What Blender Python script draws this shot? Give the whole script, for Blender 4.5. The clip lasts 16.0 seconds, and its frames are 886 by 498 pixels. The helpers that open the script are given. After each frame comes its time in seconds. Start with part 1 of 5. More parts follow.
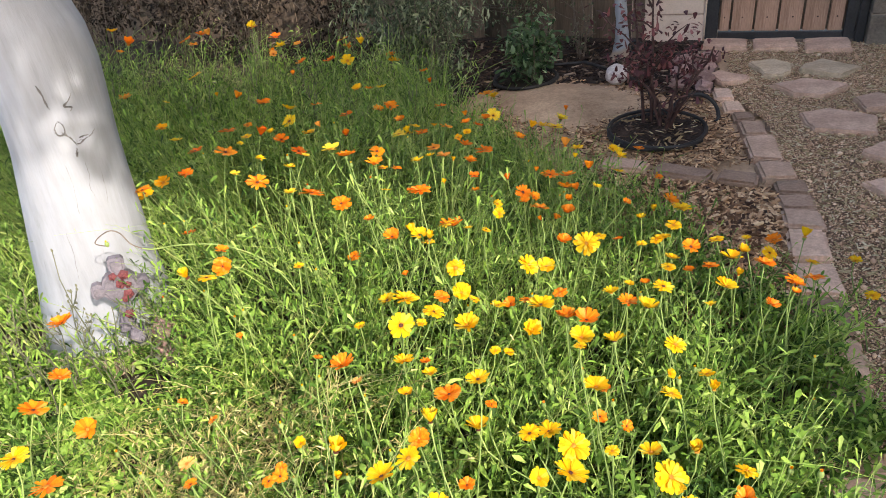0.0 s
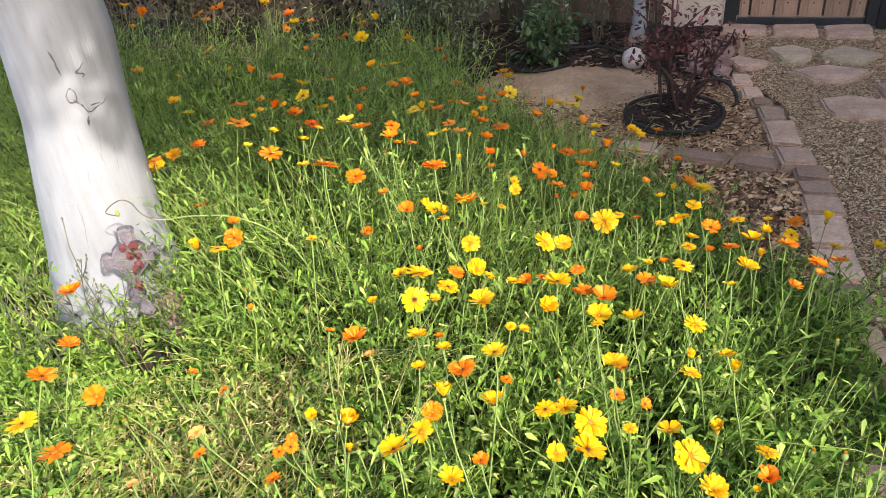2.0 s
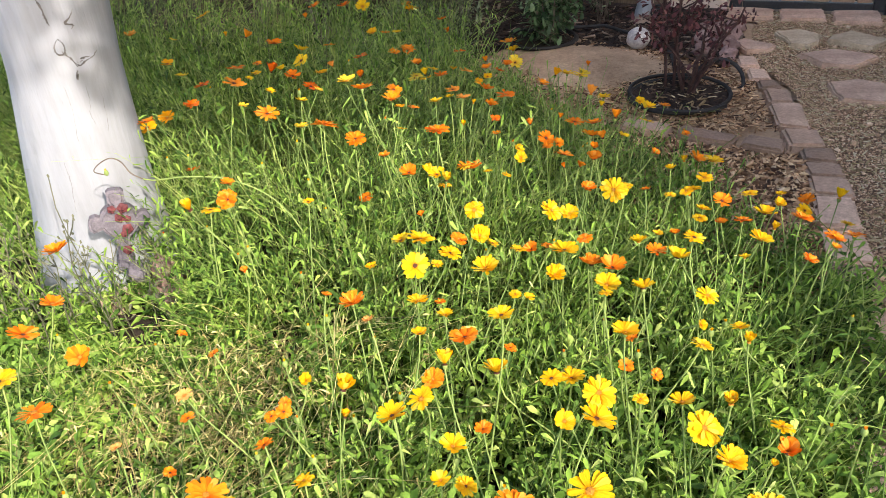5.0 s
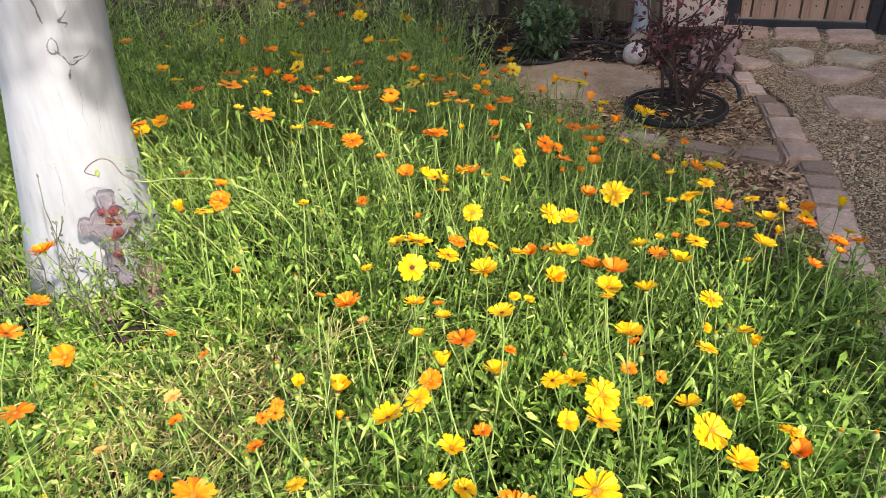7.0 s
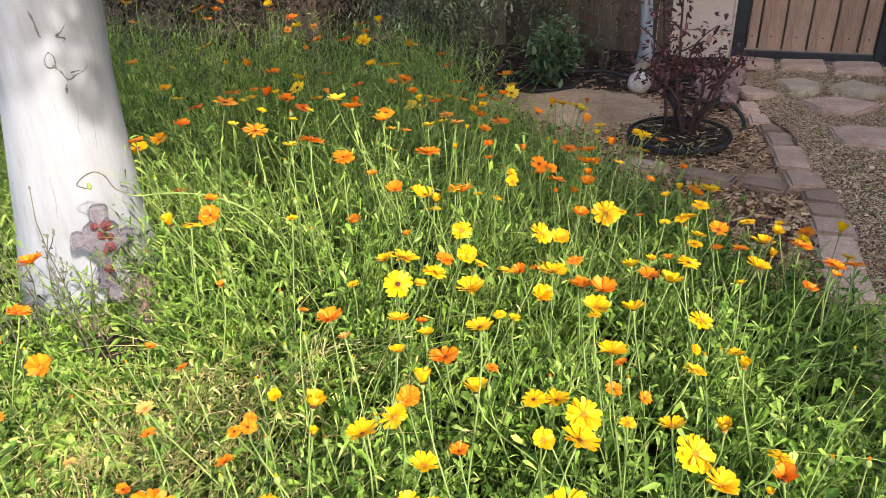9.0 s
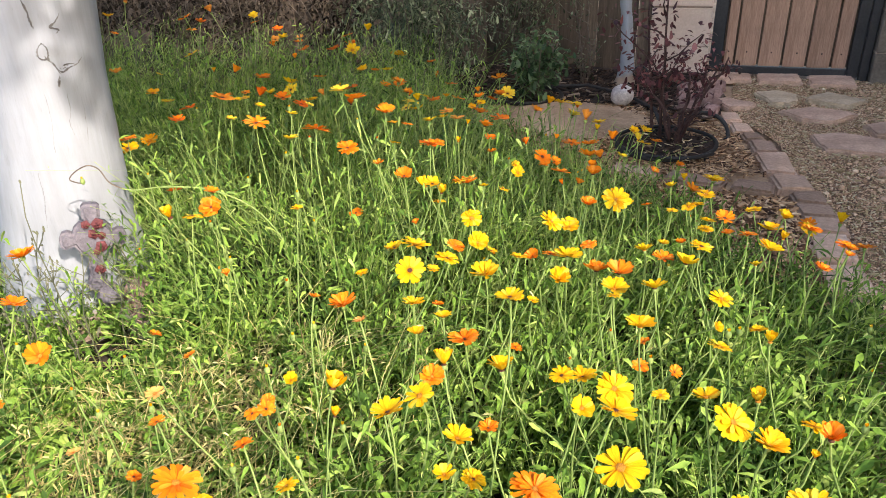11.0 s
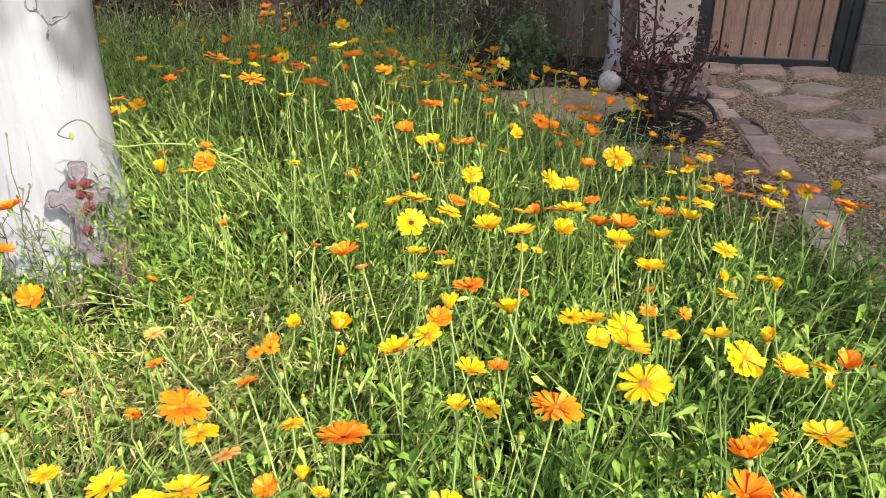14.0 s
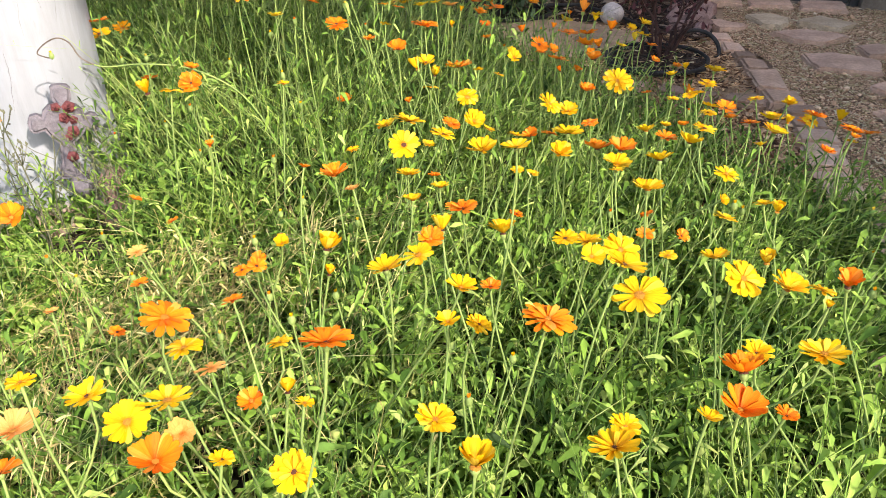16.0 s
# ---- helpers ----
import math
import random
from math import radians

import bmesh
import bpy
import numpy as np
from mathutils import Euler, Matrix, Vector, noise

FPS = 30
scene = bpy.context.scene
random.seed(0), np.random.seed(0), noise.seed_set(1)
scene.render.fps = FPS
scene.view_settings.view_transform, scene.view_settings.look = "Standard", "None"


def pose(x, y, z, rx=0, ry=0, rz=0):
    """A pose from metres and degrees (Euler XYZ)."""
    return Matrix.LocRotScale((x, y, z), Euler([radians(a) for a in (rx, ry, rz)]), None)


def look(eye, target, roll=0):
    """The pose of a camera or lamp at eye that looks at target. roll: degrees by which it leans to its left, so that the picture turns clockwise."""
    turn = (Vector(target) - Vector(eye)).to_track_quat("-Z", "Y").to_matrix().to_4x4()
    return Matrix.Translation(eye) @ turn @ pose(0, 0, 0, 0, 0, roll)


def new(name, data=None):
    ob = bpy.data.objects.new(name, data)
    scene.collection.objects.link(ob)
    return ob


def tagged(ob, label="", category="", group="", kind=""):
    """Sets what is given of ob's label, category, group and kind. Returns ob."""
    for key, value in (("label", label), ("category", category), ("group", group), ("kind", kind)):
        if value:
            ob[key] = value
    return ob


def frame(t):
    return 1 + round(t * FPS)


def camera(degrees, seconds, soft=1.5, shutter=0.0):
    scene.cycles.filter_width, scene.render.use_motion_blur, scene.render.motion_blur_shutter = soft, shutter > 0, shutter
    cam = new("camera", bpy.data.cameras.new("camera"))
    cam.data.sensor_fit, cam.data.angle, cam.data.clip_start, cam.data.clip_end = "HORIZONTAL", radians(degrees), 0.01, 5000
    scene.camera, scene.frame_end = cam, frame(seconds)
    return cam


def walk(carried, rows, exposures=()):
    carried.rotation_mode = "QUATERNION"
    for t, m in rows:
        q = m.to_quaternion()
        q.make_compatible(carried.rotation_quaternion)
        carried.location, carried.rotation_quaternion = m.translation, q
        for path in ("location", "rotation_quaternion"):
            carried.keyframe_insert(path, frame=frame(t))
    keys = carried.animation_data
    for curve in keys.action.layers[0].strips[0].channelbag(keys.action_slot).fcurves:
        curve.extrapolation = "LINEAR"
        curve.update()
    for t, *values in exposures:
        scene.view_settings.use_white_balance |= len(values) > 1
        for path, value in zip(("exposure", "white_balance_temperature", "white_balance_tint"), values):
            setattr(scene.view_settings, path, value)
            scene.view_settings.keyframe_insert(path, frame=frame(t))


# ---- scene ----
cam = camera(64.3, 16.0, 0.85)
PATH = [
    (0, (0.181, -0.067, 1.471), (0.083, 1.639, 0.432), -6.9),
    (0.5, (0.173, -0.068, 1.456), (0.067, 1.636, 0.415), -6.8),
    (1, (0.17, -0.068, 1.447), (0.052, 1.631, 0.397), -6.8),
    (1.5, (0.162, -0.064, 1.433), (0.042, 1.629, 0.377), -6.6),
    (2, (0.157, -0.059, 1.426), (0.036, 1.631, 0.362), -6.2),
    (2.5, (0.154, -0.06, 1.41), (0.031, 1.625, 0.34), -6.1),
    (3, (0.147, -0.054, 1.4), (0.029, 1.625, 0.32), -5.7),
    (3.5, (0.138, -0.042, 1.384), (0.022, 1.634, 0.3), -5.4),
    (4, (0.137, -0.037, 1.373), (0.025, 1.634, 0.279), -5.1),
    (6.5, (0.113, -0.027, 1.3), (0.026, 1.66, 0.23), -3.9),
    (7, (0.114, -0.026, 1.292), (0.033, 1.678, 0.248), -3.7),
    (7.5, (0.119, -0.016, 1.293), (0.042, 1.7, 0.27), -3.7),
    (8, (0.14, -0.012, 1.285), (0.063, 1.713, 0.275), -3.4),
    (8.5, (0.161, -0.019, 1.269), (0.07, 1.721, 0.287), -3.2),
    (9, (0.167, -0.021, 1.251), (0.056, 1.727, 0.284), -3.2),
    (11.5, (0.055, -0.049, 1.139), (0.044, 1.742, 0.25), -2.4),
    (12, (0.046, -0.058, 1.125), (0.045, 1.735, 0.239), -2.2),
    (12.5, (0.036, -0.062, 1.103), (0.054, 1.736, 0.227), -1.9),
    (13, (0.037, -0.066, 1.092), (0.067, 1.73, 0.213), -1.6),
    (13.5, (0.027, -0.068, 1.076), (0.058, 1.727, 0.194), -1.4),
    (14, (0.02, -0.068, 1.055), (0.054, 1.721, 0.161), -1.2),
    (14.5, (0.024, -0.069, 1.039), (0.063, 1.704, 0.114), -1.0),
    (15, (0.023, -0.07, 1.023), (0.062, 1.675, 0.047), -0.9),
    (15.5, (0.023, -0.063, 1.013), (0.063, 1.672, 0.018), -0.7),
    (16, (0.029, -0.058, 1.001), (0.065, 1.655, -0.03), -0.8),
]
walk(cam, [(t, look(eye, target, roll)) for t, eye, target, roll in PATH], [(0, 1.94, 7200, 14), (16, 1.94, 7200, 14)])

# ---------------------------------------------------------------- world and sun
TO_SUN = Vector((0.627 * math.cos(radians(38)), -0.779 * math.cos(radians(38)), math.sin(radians(38)))).normalized()
world = bpy.data.worlds.new("sky")
scene.world = world
world.use_nodes = True
wn = world.node_tree.nodes
sky = wn.new("ShaderNodeTexSky")
sky.sky_type = "NISHITA"
sky.sun_disc = False
sky.sun_elevation = radians(38)
sky.sun_rotation = math.atan2(TO_SUN.x, TO_SUN.y)
sky.dust_density = 2.0
wn["Background"].inputs["Strength"].default_value = 0.15
world.node_tree.links.new(sky.outputs["Color"], wn["Background"].inputs["Color"])
sun_data = bpy.data.lights.new("sun", "SUN")
sun_data.energy = 2.0
sun_data.angle = radians(0.6)
sun_data.color = (1.0, 0.975, 0.935)
sun = new("sun", sun_data)
sun.matrix_world = look(TO_SUN * 20, (0, 0, 0))

# The yard's own axes: u along the wall from the gate's corner, v towards the wall.
YARD = pose(1.825, 4.709, 0, 0, 0, -20.5)
YU = np.array([math.cos(radians(-20.5)), math.sin(radians(-20.5))])
YV = np.array([-YU[1], YU[0]])


def yard(u, v, z=0.0):
    return YARD @ Vector((u, v, z))


def to_uv(x, y):
    return (x - 1.825) * YU[0] + (y - 4.709) * YU[1], (x - 1.825) * YV[0] + (y - 4.709) * YV[1]


# ---------------------------------------------------------------- materials
def ramp(nt, fac, stops):
    node = nt.nodes.new("ShaderNodeValToRGB")
    els = node.color_ramp.elements
    while len(els) < len(stops):
        els.new(0.5)
    for el, (p, c) in zip(els, stops):
        el.position, el.color = p, (*c, 1)
    nt.links.new(fac, node.inputs["Fac"])
    return node.outputs["Color"]


def tex(nt, kind, scale, detail=5.0, rough=0.6, stretch=(1, 1, 1), coords="Object"):
    tc = nt.nodes.new("ShaderNodeTexCoord")
    mp = nt.nodes.new("ShaderNodeMapping")
    mp.inputs["Scale"].default_value = stretch
    nt.links.new(tc.outputs[coords], mp.inputs["Vector"])
    if kind == "noise":
        node = nt.nodes.new("ShaderNodeTexNoise")
        node.inputs["Detail"].default_value, node.inputs["Roughness"].default_value = detail, rough
    else:
        node = nt.nodes.new("ShaderNodeTexVoronoi")
    node.inputs["Scale"].default_value = scale
    nt.links.new(mp.outputs["Vector"], node.inputs["Vector"])
    return node.outputs[0] if kind == "noise" else node.outputs["Distance"]


def mixc(nt, fac, a, b, how="MIX"):
    node = nt.nodes.new("ShaderNodeMix")
    node.data_type, node.blend_type = "RGBA", how
    for sock, val in ((node.inputs["Factor"], fac), (node.inputs["A"], a), (node.inputs["B"], b)):
        if isinstance(val, (int, float)):
            sock.default_value = val
        elif isinstance(val, tuple):
            sock.default_value = (*val, 1)
        else:
            nt.links.new(val, sock)
    return node.outputs["Result"]


def start(name, rough=0.8, metal=0.0, spec=0.4):
    m = bpy.data.materials.new(name)
    m.use_nodes = True
    nt = m.node_tree
    b = nt.nodes["Principled BSDF"]
    b.inputs["Roughness"].default_value, b.inputs["Metallic"].default_value = rough, metal
    b.inputs["Specular IOR Level"].default_value = spec
    return m, nt, b


def relief(nt, b, height, strength, dist=0.01):
    bp = nt.nodes.new("ShaderNodeBump")
    bp.inputs["Strength"].default_value, bp.inputs["Distance"].default_value = strength, dist
    nt.links.new(height, bp.inputs["Height"])
    nt.links.new(bp.outputs["Normal"], b.inputs["Normal"])


def surface(name, dark, light, big=4.0, fine=60.0, rough=0.85, metal=0.0, bump=0.4, stretch=(1, 1, 1), vary=0.0, dist=0.006, spec=0.3, grain=0.8):
    """Two scales of variation, a fine relief, and a shift of tone from piece to piece."""
    m, nt, b = start(name, rough, metal, spec)
    n1 = tex(nt, "noise", big, 6, 0.6, stretch)
    n2 = tex(nt, "noise", fine, 4, 0.7, stretch)
    c = ramp(nt, n1, [(0.3, dark), (0.7, light)])
    g = ramp(nt, n2, [(0.25, (0.55, 0.55, 0.55)), (0.75, (1.25, 1.25, 1.25))])
    c = mixc(nt, grain, c, g, "MULTIPLY")
    if vary:
        oi = nt.nodes.new("ShaderNodeObjectInfo")
        k = ramp(nt, oi.outputs["Random"], [(0.0, (1 - vary, 1 - vary * 1.05, 1 - vary * 1.1)), (1.0, (1 + vary, 1 + vary, 1 + vary))])
        c = mixc(nt, 1.0, c, k, "MULTIPLY")
    nt.links.new(c, b.inputs["Base Color"])
    relief(nt, b, n2, bump, dist)
    return m


def leafy(name, stops, glow=0.35, rough=0.5, by_object=False, spec=0.35, petal=False):
    """Leaves and petals: tone from island to island, light shining through."""
    m, nt, b = start(name, rough, 0, spec)
    if by_object:
        rnd = nt.nodes.new("ShaderNodeObjectInfo").outputs["Random"]
    else:
        rnd = nt.nodes.new("ShaderNodeNewGeometry").outputs["Random Per Island"]
    c = ramp(nt, rnd, stops)
    n = tex(nt, "noise", 90, 3, 0.6)
    c = mixc(nt, 0.5, c, ramp(nt, n, [(0.3, (0.72, 0.72, 0.72)), (0.7, (1.2, 1.2, 1.2))]), "MULTIPLY")
    if not by_object:
        patch = tex(nt, "noise", 7, 2, 0.5)
        c = mixc(nt, 0.9, c, ramp(nt, patch, [(0.34, (0.62, 0.70, 0.66)), (0.66, (1.34, 1.26, 1.2))]), "MULTIPLY")
    if petal:
        # veins along the petal and a deeper colour towards the disc
        vein = tex(nt, "noise", 2.5, 3, 0.6, (0.8, 11, 1))
        c = mixc(nt, 0.8, c, ramp(nt, vein, [(0.35, (0.84, 0.78, 0.7)), (0.6, (1.05, 1.05, 1.05))]), "MULTIPLY")
        tc = nt.nodes.new("ShaderNodeTexCoord")
        ln = nt.nodes.new("ShaderNodeVectorMath")
        ln.operation = "LENGTH"
        nt.links.new(tc.outputs["Object"], ln.inputs[0])
        c = mixc(nt, 1.0, c, ramp(nt, ln.outputs["Value"], [(0.16, (0.62, 0.40, 0.30)), (0.34, (0.96, 0.86, 0.8)), (0.6, (1, 1, 1))]), "MULTIPLY")
    nt.links.new(c, b.inputs["Base Color"])
    tr = nt.nodes.new("ShaderNodeBsdfTranslucent")
    nt.links.new(c, tr.inputs["Color"])
    mx = nt.nodes.new("ShaderNodeMixShader")
    mx.inputs[0].default_value = glow
    nt.links.new(b.outputs[0], mx.inputs[1])
    nt.links.new(tr.outputs[0], mx.inputs[2])
    nt.links.new(mx.outputs[0], nt.nodes["Material Output"].inputs["Surface"])
    return m


def scattered(name, stops, rough=0.8, fine=150.0):
    m, nt, b = start(name, rough, 0, 0.3)
    rnd = nt.nodes.new("ShaderNodeNewGeometry").outputs["Random Per Island"]
    c = ramp(nt, rnd, stops)
    n = tex(nt, "noise", fine, 3, 0.7)
    c = mixc(nt, 0.6, c, ramp(nt, n, [(0.3, (0.6, 0.6, 0.6)), (0.7, (1.2, 1.2, 1.2))]), "MULTIPLY")
    nt.links.new(c, b.inputs["Base Color"])
    relief(nt, b, n, 0.3, 0.002)
    return m


M_SOIL = surface("dry_soil", (0.31, 0.196, 0.12), (0.61, 0.42, 0.27), 4.0, 55, 0.95, bump=0.7, dist=0.012)
# The bed is darker than its pebbles to paint the shadows between them.
M_GRAVEL_BED = surface("gravel_bed", (0.12, 0.075, 0.05), (0.32, 0.205, 0.135), 18, 120, 0.95, bump=0.9, dist=0.01)
M_PEBBLE = scattered("pebbles", [(0.0, (0.16, 0.088, 0.055)), (0.25, (0.42, 0.25, 0.155)), (0.6, (0.66, 0.42, 0.265)), (0.9, (0.80, 0.56, 0.37)), (1.0, (0.88, 0.72, 0.54))])
M_CHIP = scattered("wood_chips", [(0.0, (0.045, 0.019, 0.010)), (0.35, (0.22, 0.112, 0.058)), (0.7, (0.54, 0.32, 0.175)), (1.0, (0.84, 0.60, 0.37))], 0.9)
# Litter tones lowered to put the deep shade by the fence into the colour.
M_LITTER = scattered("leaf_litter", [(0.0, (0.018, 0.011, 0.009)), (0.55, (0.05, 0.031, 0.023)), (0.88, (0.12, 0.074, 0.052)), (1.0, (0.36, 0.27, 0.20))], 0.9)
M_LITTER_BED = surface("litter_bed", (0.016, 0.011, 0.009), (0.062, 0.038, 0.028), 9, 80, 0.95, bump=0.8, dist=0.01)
M_MULCH_BED = surface("mulch_bed", (0.036, 0.022, 0.015), (0.12, 0.076, 0.05), 9, 80, 0.95, bump=0.8, dist=0.01)
M_FLAG = surface("flagstone", (0.41, 0.262, 0.195), (0.69, 0.472, 0.35), 7, 70, 0.85, bump=0.5, vary=0.2)
M_SAND_FLAG = surface("sandstone_flag", (0.44, 0.33, 0.22), (0.66, 0.52, 0.37), 6, 70, 0.85, bump=0.5, vary=0.1)
M_EDGE = surface("paver_stone", (0.34, 0.222, 0.16), (0.69, 0.475, 0.35), 6, 80, 0.9, bump=0.6, vary=0.42)
M_BLOCK = surface("concrete_block", (0.52, 0.395, 0.32), (0.70, 0.555, 0.46), 2.5, 90, 0.92, bump=0.35, vary=0.05, grain=0.3)
M_BLOCK_GREY = surface("grey_block", (0.16, 0.132, 0.108), (0.31, 0.262, 0.22), 3.5, 70, 0.92, bump=0.7, vary=0.2)
M_MORTAR = surface("mortar", (0.34, 0.26, 0.21), (0.46, 0.36, 0.30), 6, 90, 0.95)
M_GATE_WOOD = surface("gate_planks", (0.31, 0.18, 0.122), (0.47, 0.295, 0.21), 3, 24, 0.7, bump=0.25, stretch=(6, 6, 0.5), vary=0.10)
M_FENCE = surface("fence_planks", (0.06, 0.045, 0.034), (0.20, 0.148, 0.105), 3, 30, 0.85, bump=0.5, stretch=(6, 6, 0.5), vary=0.3)
M_STEEL = surface("black_steel", (0.022, 0.023, 0.026), (0.042, 0.042, 0.046), 5, 80, 0.5, 0.3, bump=0.1, spec=0.4)
M_SCREW = surface("rusty_screw", (0.05, 0.03, 0.025), (0.1, 0.06, 0.045), 60, 200, 0.6, 0.4, bump=0.2)
M_HOSE = surface("black_hose", (0.016, 0.015, 0.015), (0.04, 0.036, 0.034), 20, 120, 0.6, bump=0.2)
M_CANE = surface("rose_canes", (0.045, 0.025, 0.022), (0.12, 0.06, 0.05), 20, 120, 0.8, bump=0.4)
M_TWIG = surface("grey_twigs", (0.09, 0.07, 0.055), (0.2, 0.16, 0.125), 20, 120, 0.85, bump=0.4)
M_STONE_CROSS = surface("weathered_cast_stone", (0.075, 0.067, 0.08), (0.20, 0.182, 0.205), 22, 120, 0.9, bump=0.7)
M_ROSE_RED = surface("painted_red", (0.04, 0.012, 0.015), (0.19, 0.05, 0.053), 30, 150, 0.7, bump=0.3)
M_WHITE_ROCK = surface("pale_rock", (0.44, 0.38, 0.36), (0.68, 0.62, 0.58), 9, 70, 0.9, bump=0.6)
M_PINK_ROCK = surface("pink_rock", (0.22, 0.13, 0.112), (0.40, 0.26, 0.23), 8, 70, 0.9, bump=0.6, vary=0.15)
# Soil tone lowered to paint the shade in the gaps between stems.
M_SHADE_SOIL = surface("shade_toned_soil", (0.018, 0.013, 0.009), (0.055, 0.04, 0.028), 8, 70, 0.95, bump=0.8, dist=0.012)
M_STRAW_BIT = scattered("straw_bits", [(0.0, (0.25, 0.17, 0.09)), (0.6, (0.52, 0.40, 0.22)), (1.0, (0.72, 0.62, 0.42))], 0.9)
M_PLASTER = surface("house_plaster", (0.5, 0.42, 0.34), (0.6, 0.51, 0.42), 2, 60, 0.9)
M_ROOF = surface("roof_tiles", (0.2, 0.1, 0.07), (0.3, 0.16, 0.11), 3, 40, 0.9)

M_CRACK = surface("hairline_crack", (0.15, 0.15, 0.155), (0.24, 0.245, 0.255), 40, 150, 0.9, bump=0.3)
M_SCAR = surface("dark_scar", (0.07, 0.066, 0.062), (0.20, 0.19, 0.185), 40, 150, 0.9, bump=0.5)
GREEN = [(0.0, (0.024, 0.056, 0.011)), (0.25, (0.080, 0.165, 0.026)), (0.6, (0.200, 0.345, 0.055)), (0.9, (0.30, 0.44, 0.092)), (1.0, (0.38, 0.47, 0.14))]
M_LEAF = leafy("bed_leaves", GREEN, 0.24, 0.6, spec=0.16)
M_STRAND = leafy("thin_stems", [(0.0, (0.09, 0.17, 0.028)), (0.4, (0.22, 0.37, 0.068)), (0.8, (0.35, 0.48, 0.12)), (1.0, (0.45, 0.53, 0.19))], 0.1, 0.55, spec=0.2)
M_STALK = leafy("flower_stalks", [(0.0, (0.09, 0.155, 0.04)), (0.5, (0.20, 0.29, 0.085)), (1.0, (0.38, 0.45, 0.16))], 0.12, 0.55, spec=0.2)
M_STRAW = leafy("dry_stalks", [(0.0, (0.26, 0.20, 0.08)), (0.5, (0.47, 0.41, 0.16)), (1.0, (0.64, 0.58, 0.28))], 0.1, 0.8)
M_PETAL_Y = leafy("yellow_petals", [(0.0, (0.74, 0.33, 0.008)), (0.25, (0.74, 0.42, 0.010)), (0.8, (0.74, 0.50, 0.014)), (1.0, (0.76, 0.57, 0.07))], 0.25, 0.6, True, 0.12, True)
M_PETAL_O = leafy("orange_petals", [(0.0, (0.74, 0.135, 0.008)), (0.3, (0.78, 0.205, 0.010)), (0.8, (0.80, 0.275, 0.014)), (1.0, (0.80, 0.33, 0.06))], 0.25, 0.6, True, 0.12, True)
M_PETAL_P = leafy("peach_petals", [(0.0, (0.84, 0.36, 0.09)), (1.0, (0.86, 0.46, 0.15))], 0.3, 0.6, True, 0.12, True)
M_DISC_D = surface("dark_disc", (0.035, 0.012, 0.01), (0.13, 0.045, 0.02), 160, 500, 0.8, bump=0.6, dist=0.002)
M_DISC_Y = surface("golden_disc", (0.28, 0.09, 0.012), (0.60, 0.28, 0.03), 220, 600, 0.8, bump=0.6, dist=0.002)
M_CALYX = leafy("green_calyx", [(0.0, (0.14, 0.21, 0.05)), (1.0, (0.26, 0.35, 0.10))], 0.15, 0.6, True)
M_ROSE_LEAF = leafy("dark_red_leaves", [(0.0, (0.045, 0.014, 0.016)), (0.5, (0.12, 0.038, 0.042)), (0.85, (0.22, 0.08, 0.078)), (1.0, (0.32, 0.15, 0.14))], 0.15, spec=0.2)
M_BUSH_LEAF = leafy("dark_green_leaves", [(0.0, (0.02, 0.045, 0.018)), (0.6, (0.09, 0.16, 0.065)), (1.0, (0.27, 0.36, 0.21))], 0.15, spec=0.2)
M_SAGE_LEAF = leafy("grey_green_leaves", [(0.0, (0.022, 0.03, 0.017)), (0.6, (0.12, 0.15, 0.085)), (1.0, (0.30, 0.33, 0.21))], 0.1, 0.7, spec=0.15)
M_DRY_SHADE_LEAF = leafy("dry_shade_leaves", [(0.0, (0.014, 0.010, 0.008)), (0.6, (0.038, 0.028, 0.021)), (1.0, (0.09, 0.07, 0.05))], 0.1, 0.8, spec=0.1)
M_TREE_LEAF = leafy("tree_leaves", [(0.0, (0.04, 0.08, 0.02)), (1.0, (0.12, 0.18, 0.05))], 0.3)


def painted_bark():
    """Whitewash over bark: grey scuffs, long grain, bare brown at the foot."""
    m, nt, b = start("whitewashed_bark", 0.8, 0, 0.25)
    grain = tex(nt, "noise", 7, 6, 0.65, (5, 5, 0.55))
    fine = tex(nt, "noise", 40, 5, 0.7, (2, 2, 0.5))
    blot = tex(nt, "noise", 3.5, 4, 0.6)
    c = ramp(nt, grain, [(0.22, (0.18, 0.188, 0.20)), (0.36, (0.26, 0.274, 0.295)), (0.6, (0.296, 0.314, 0.342))])
    c = mixc(nt, 0.6, c, ramp(nt, blot, [(0.35, (0.80, 0.79, 0.77)), (0.6, (1, 1, 1))]), "MULTIPLY")
    c = mixc(nt, 0.4, c, ramp(nt, fine, [(0.26, (0.6, 0.6, 0.6)), (0.38, (1, 1, 1))]), "MULTIPLY")
    tc = nt.nodes.new("ShaderNodeTexCoord")
    sep = nt.nodes.new("ShaderNodeSeparateXYZ")
    nt.links.new(tc.outputs["Object"], sep.inputs[0])
    add = nt.nodes.new("ShaderNodeMath")
    add.operation = "MULTIPLY_ADD"
    nt.links.new(blot, add.inputs[0])
    add.inputs[1].default_value = -0.11
    nt.links.new(sep.outputs["Z"], add.inputs[2])
    bare = ramp(nt, add.outputs[0], [(0.0, (1, 1, 1)), (0.03, (0, 0, 0))])
    c = mixc(nt, bare, c, (0.34, 0.25, 0.19))
    nt.links.new(c, b.inputs["Base Color"])
    relief(nt, b, grain, 0.24, 0.012)
    return m


M_WHITE = painted_bark()


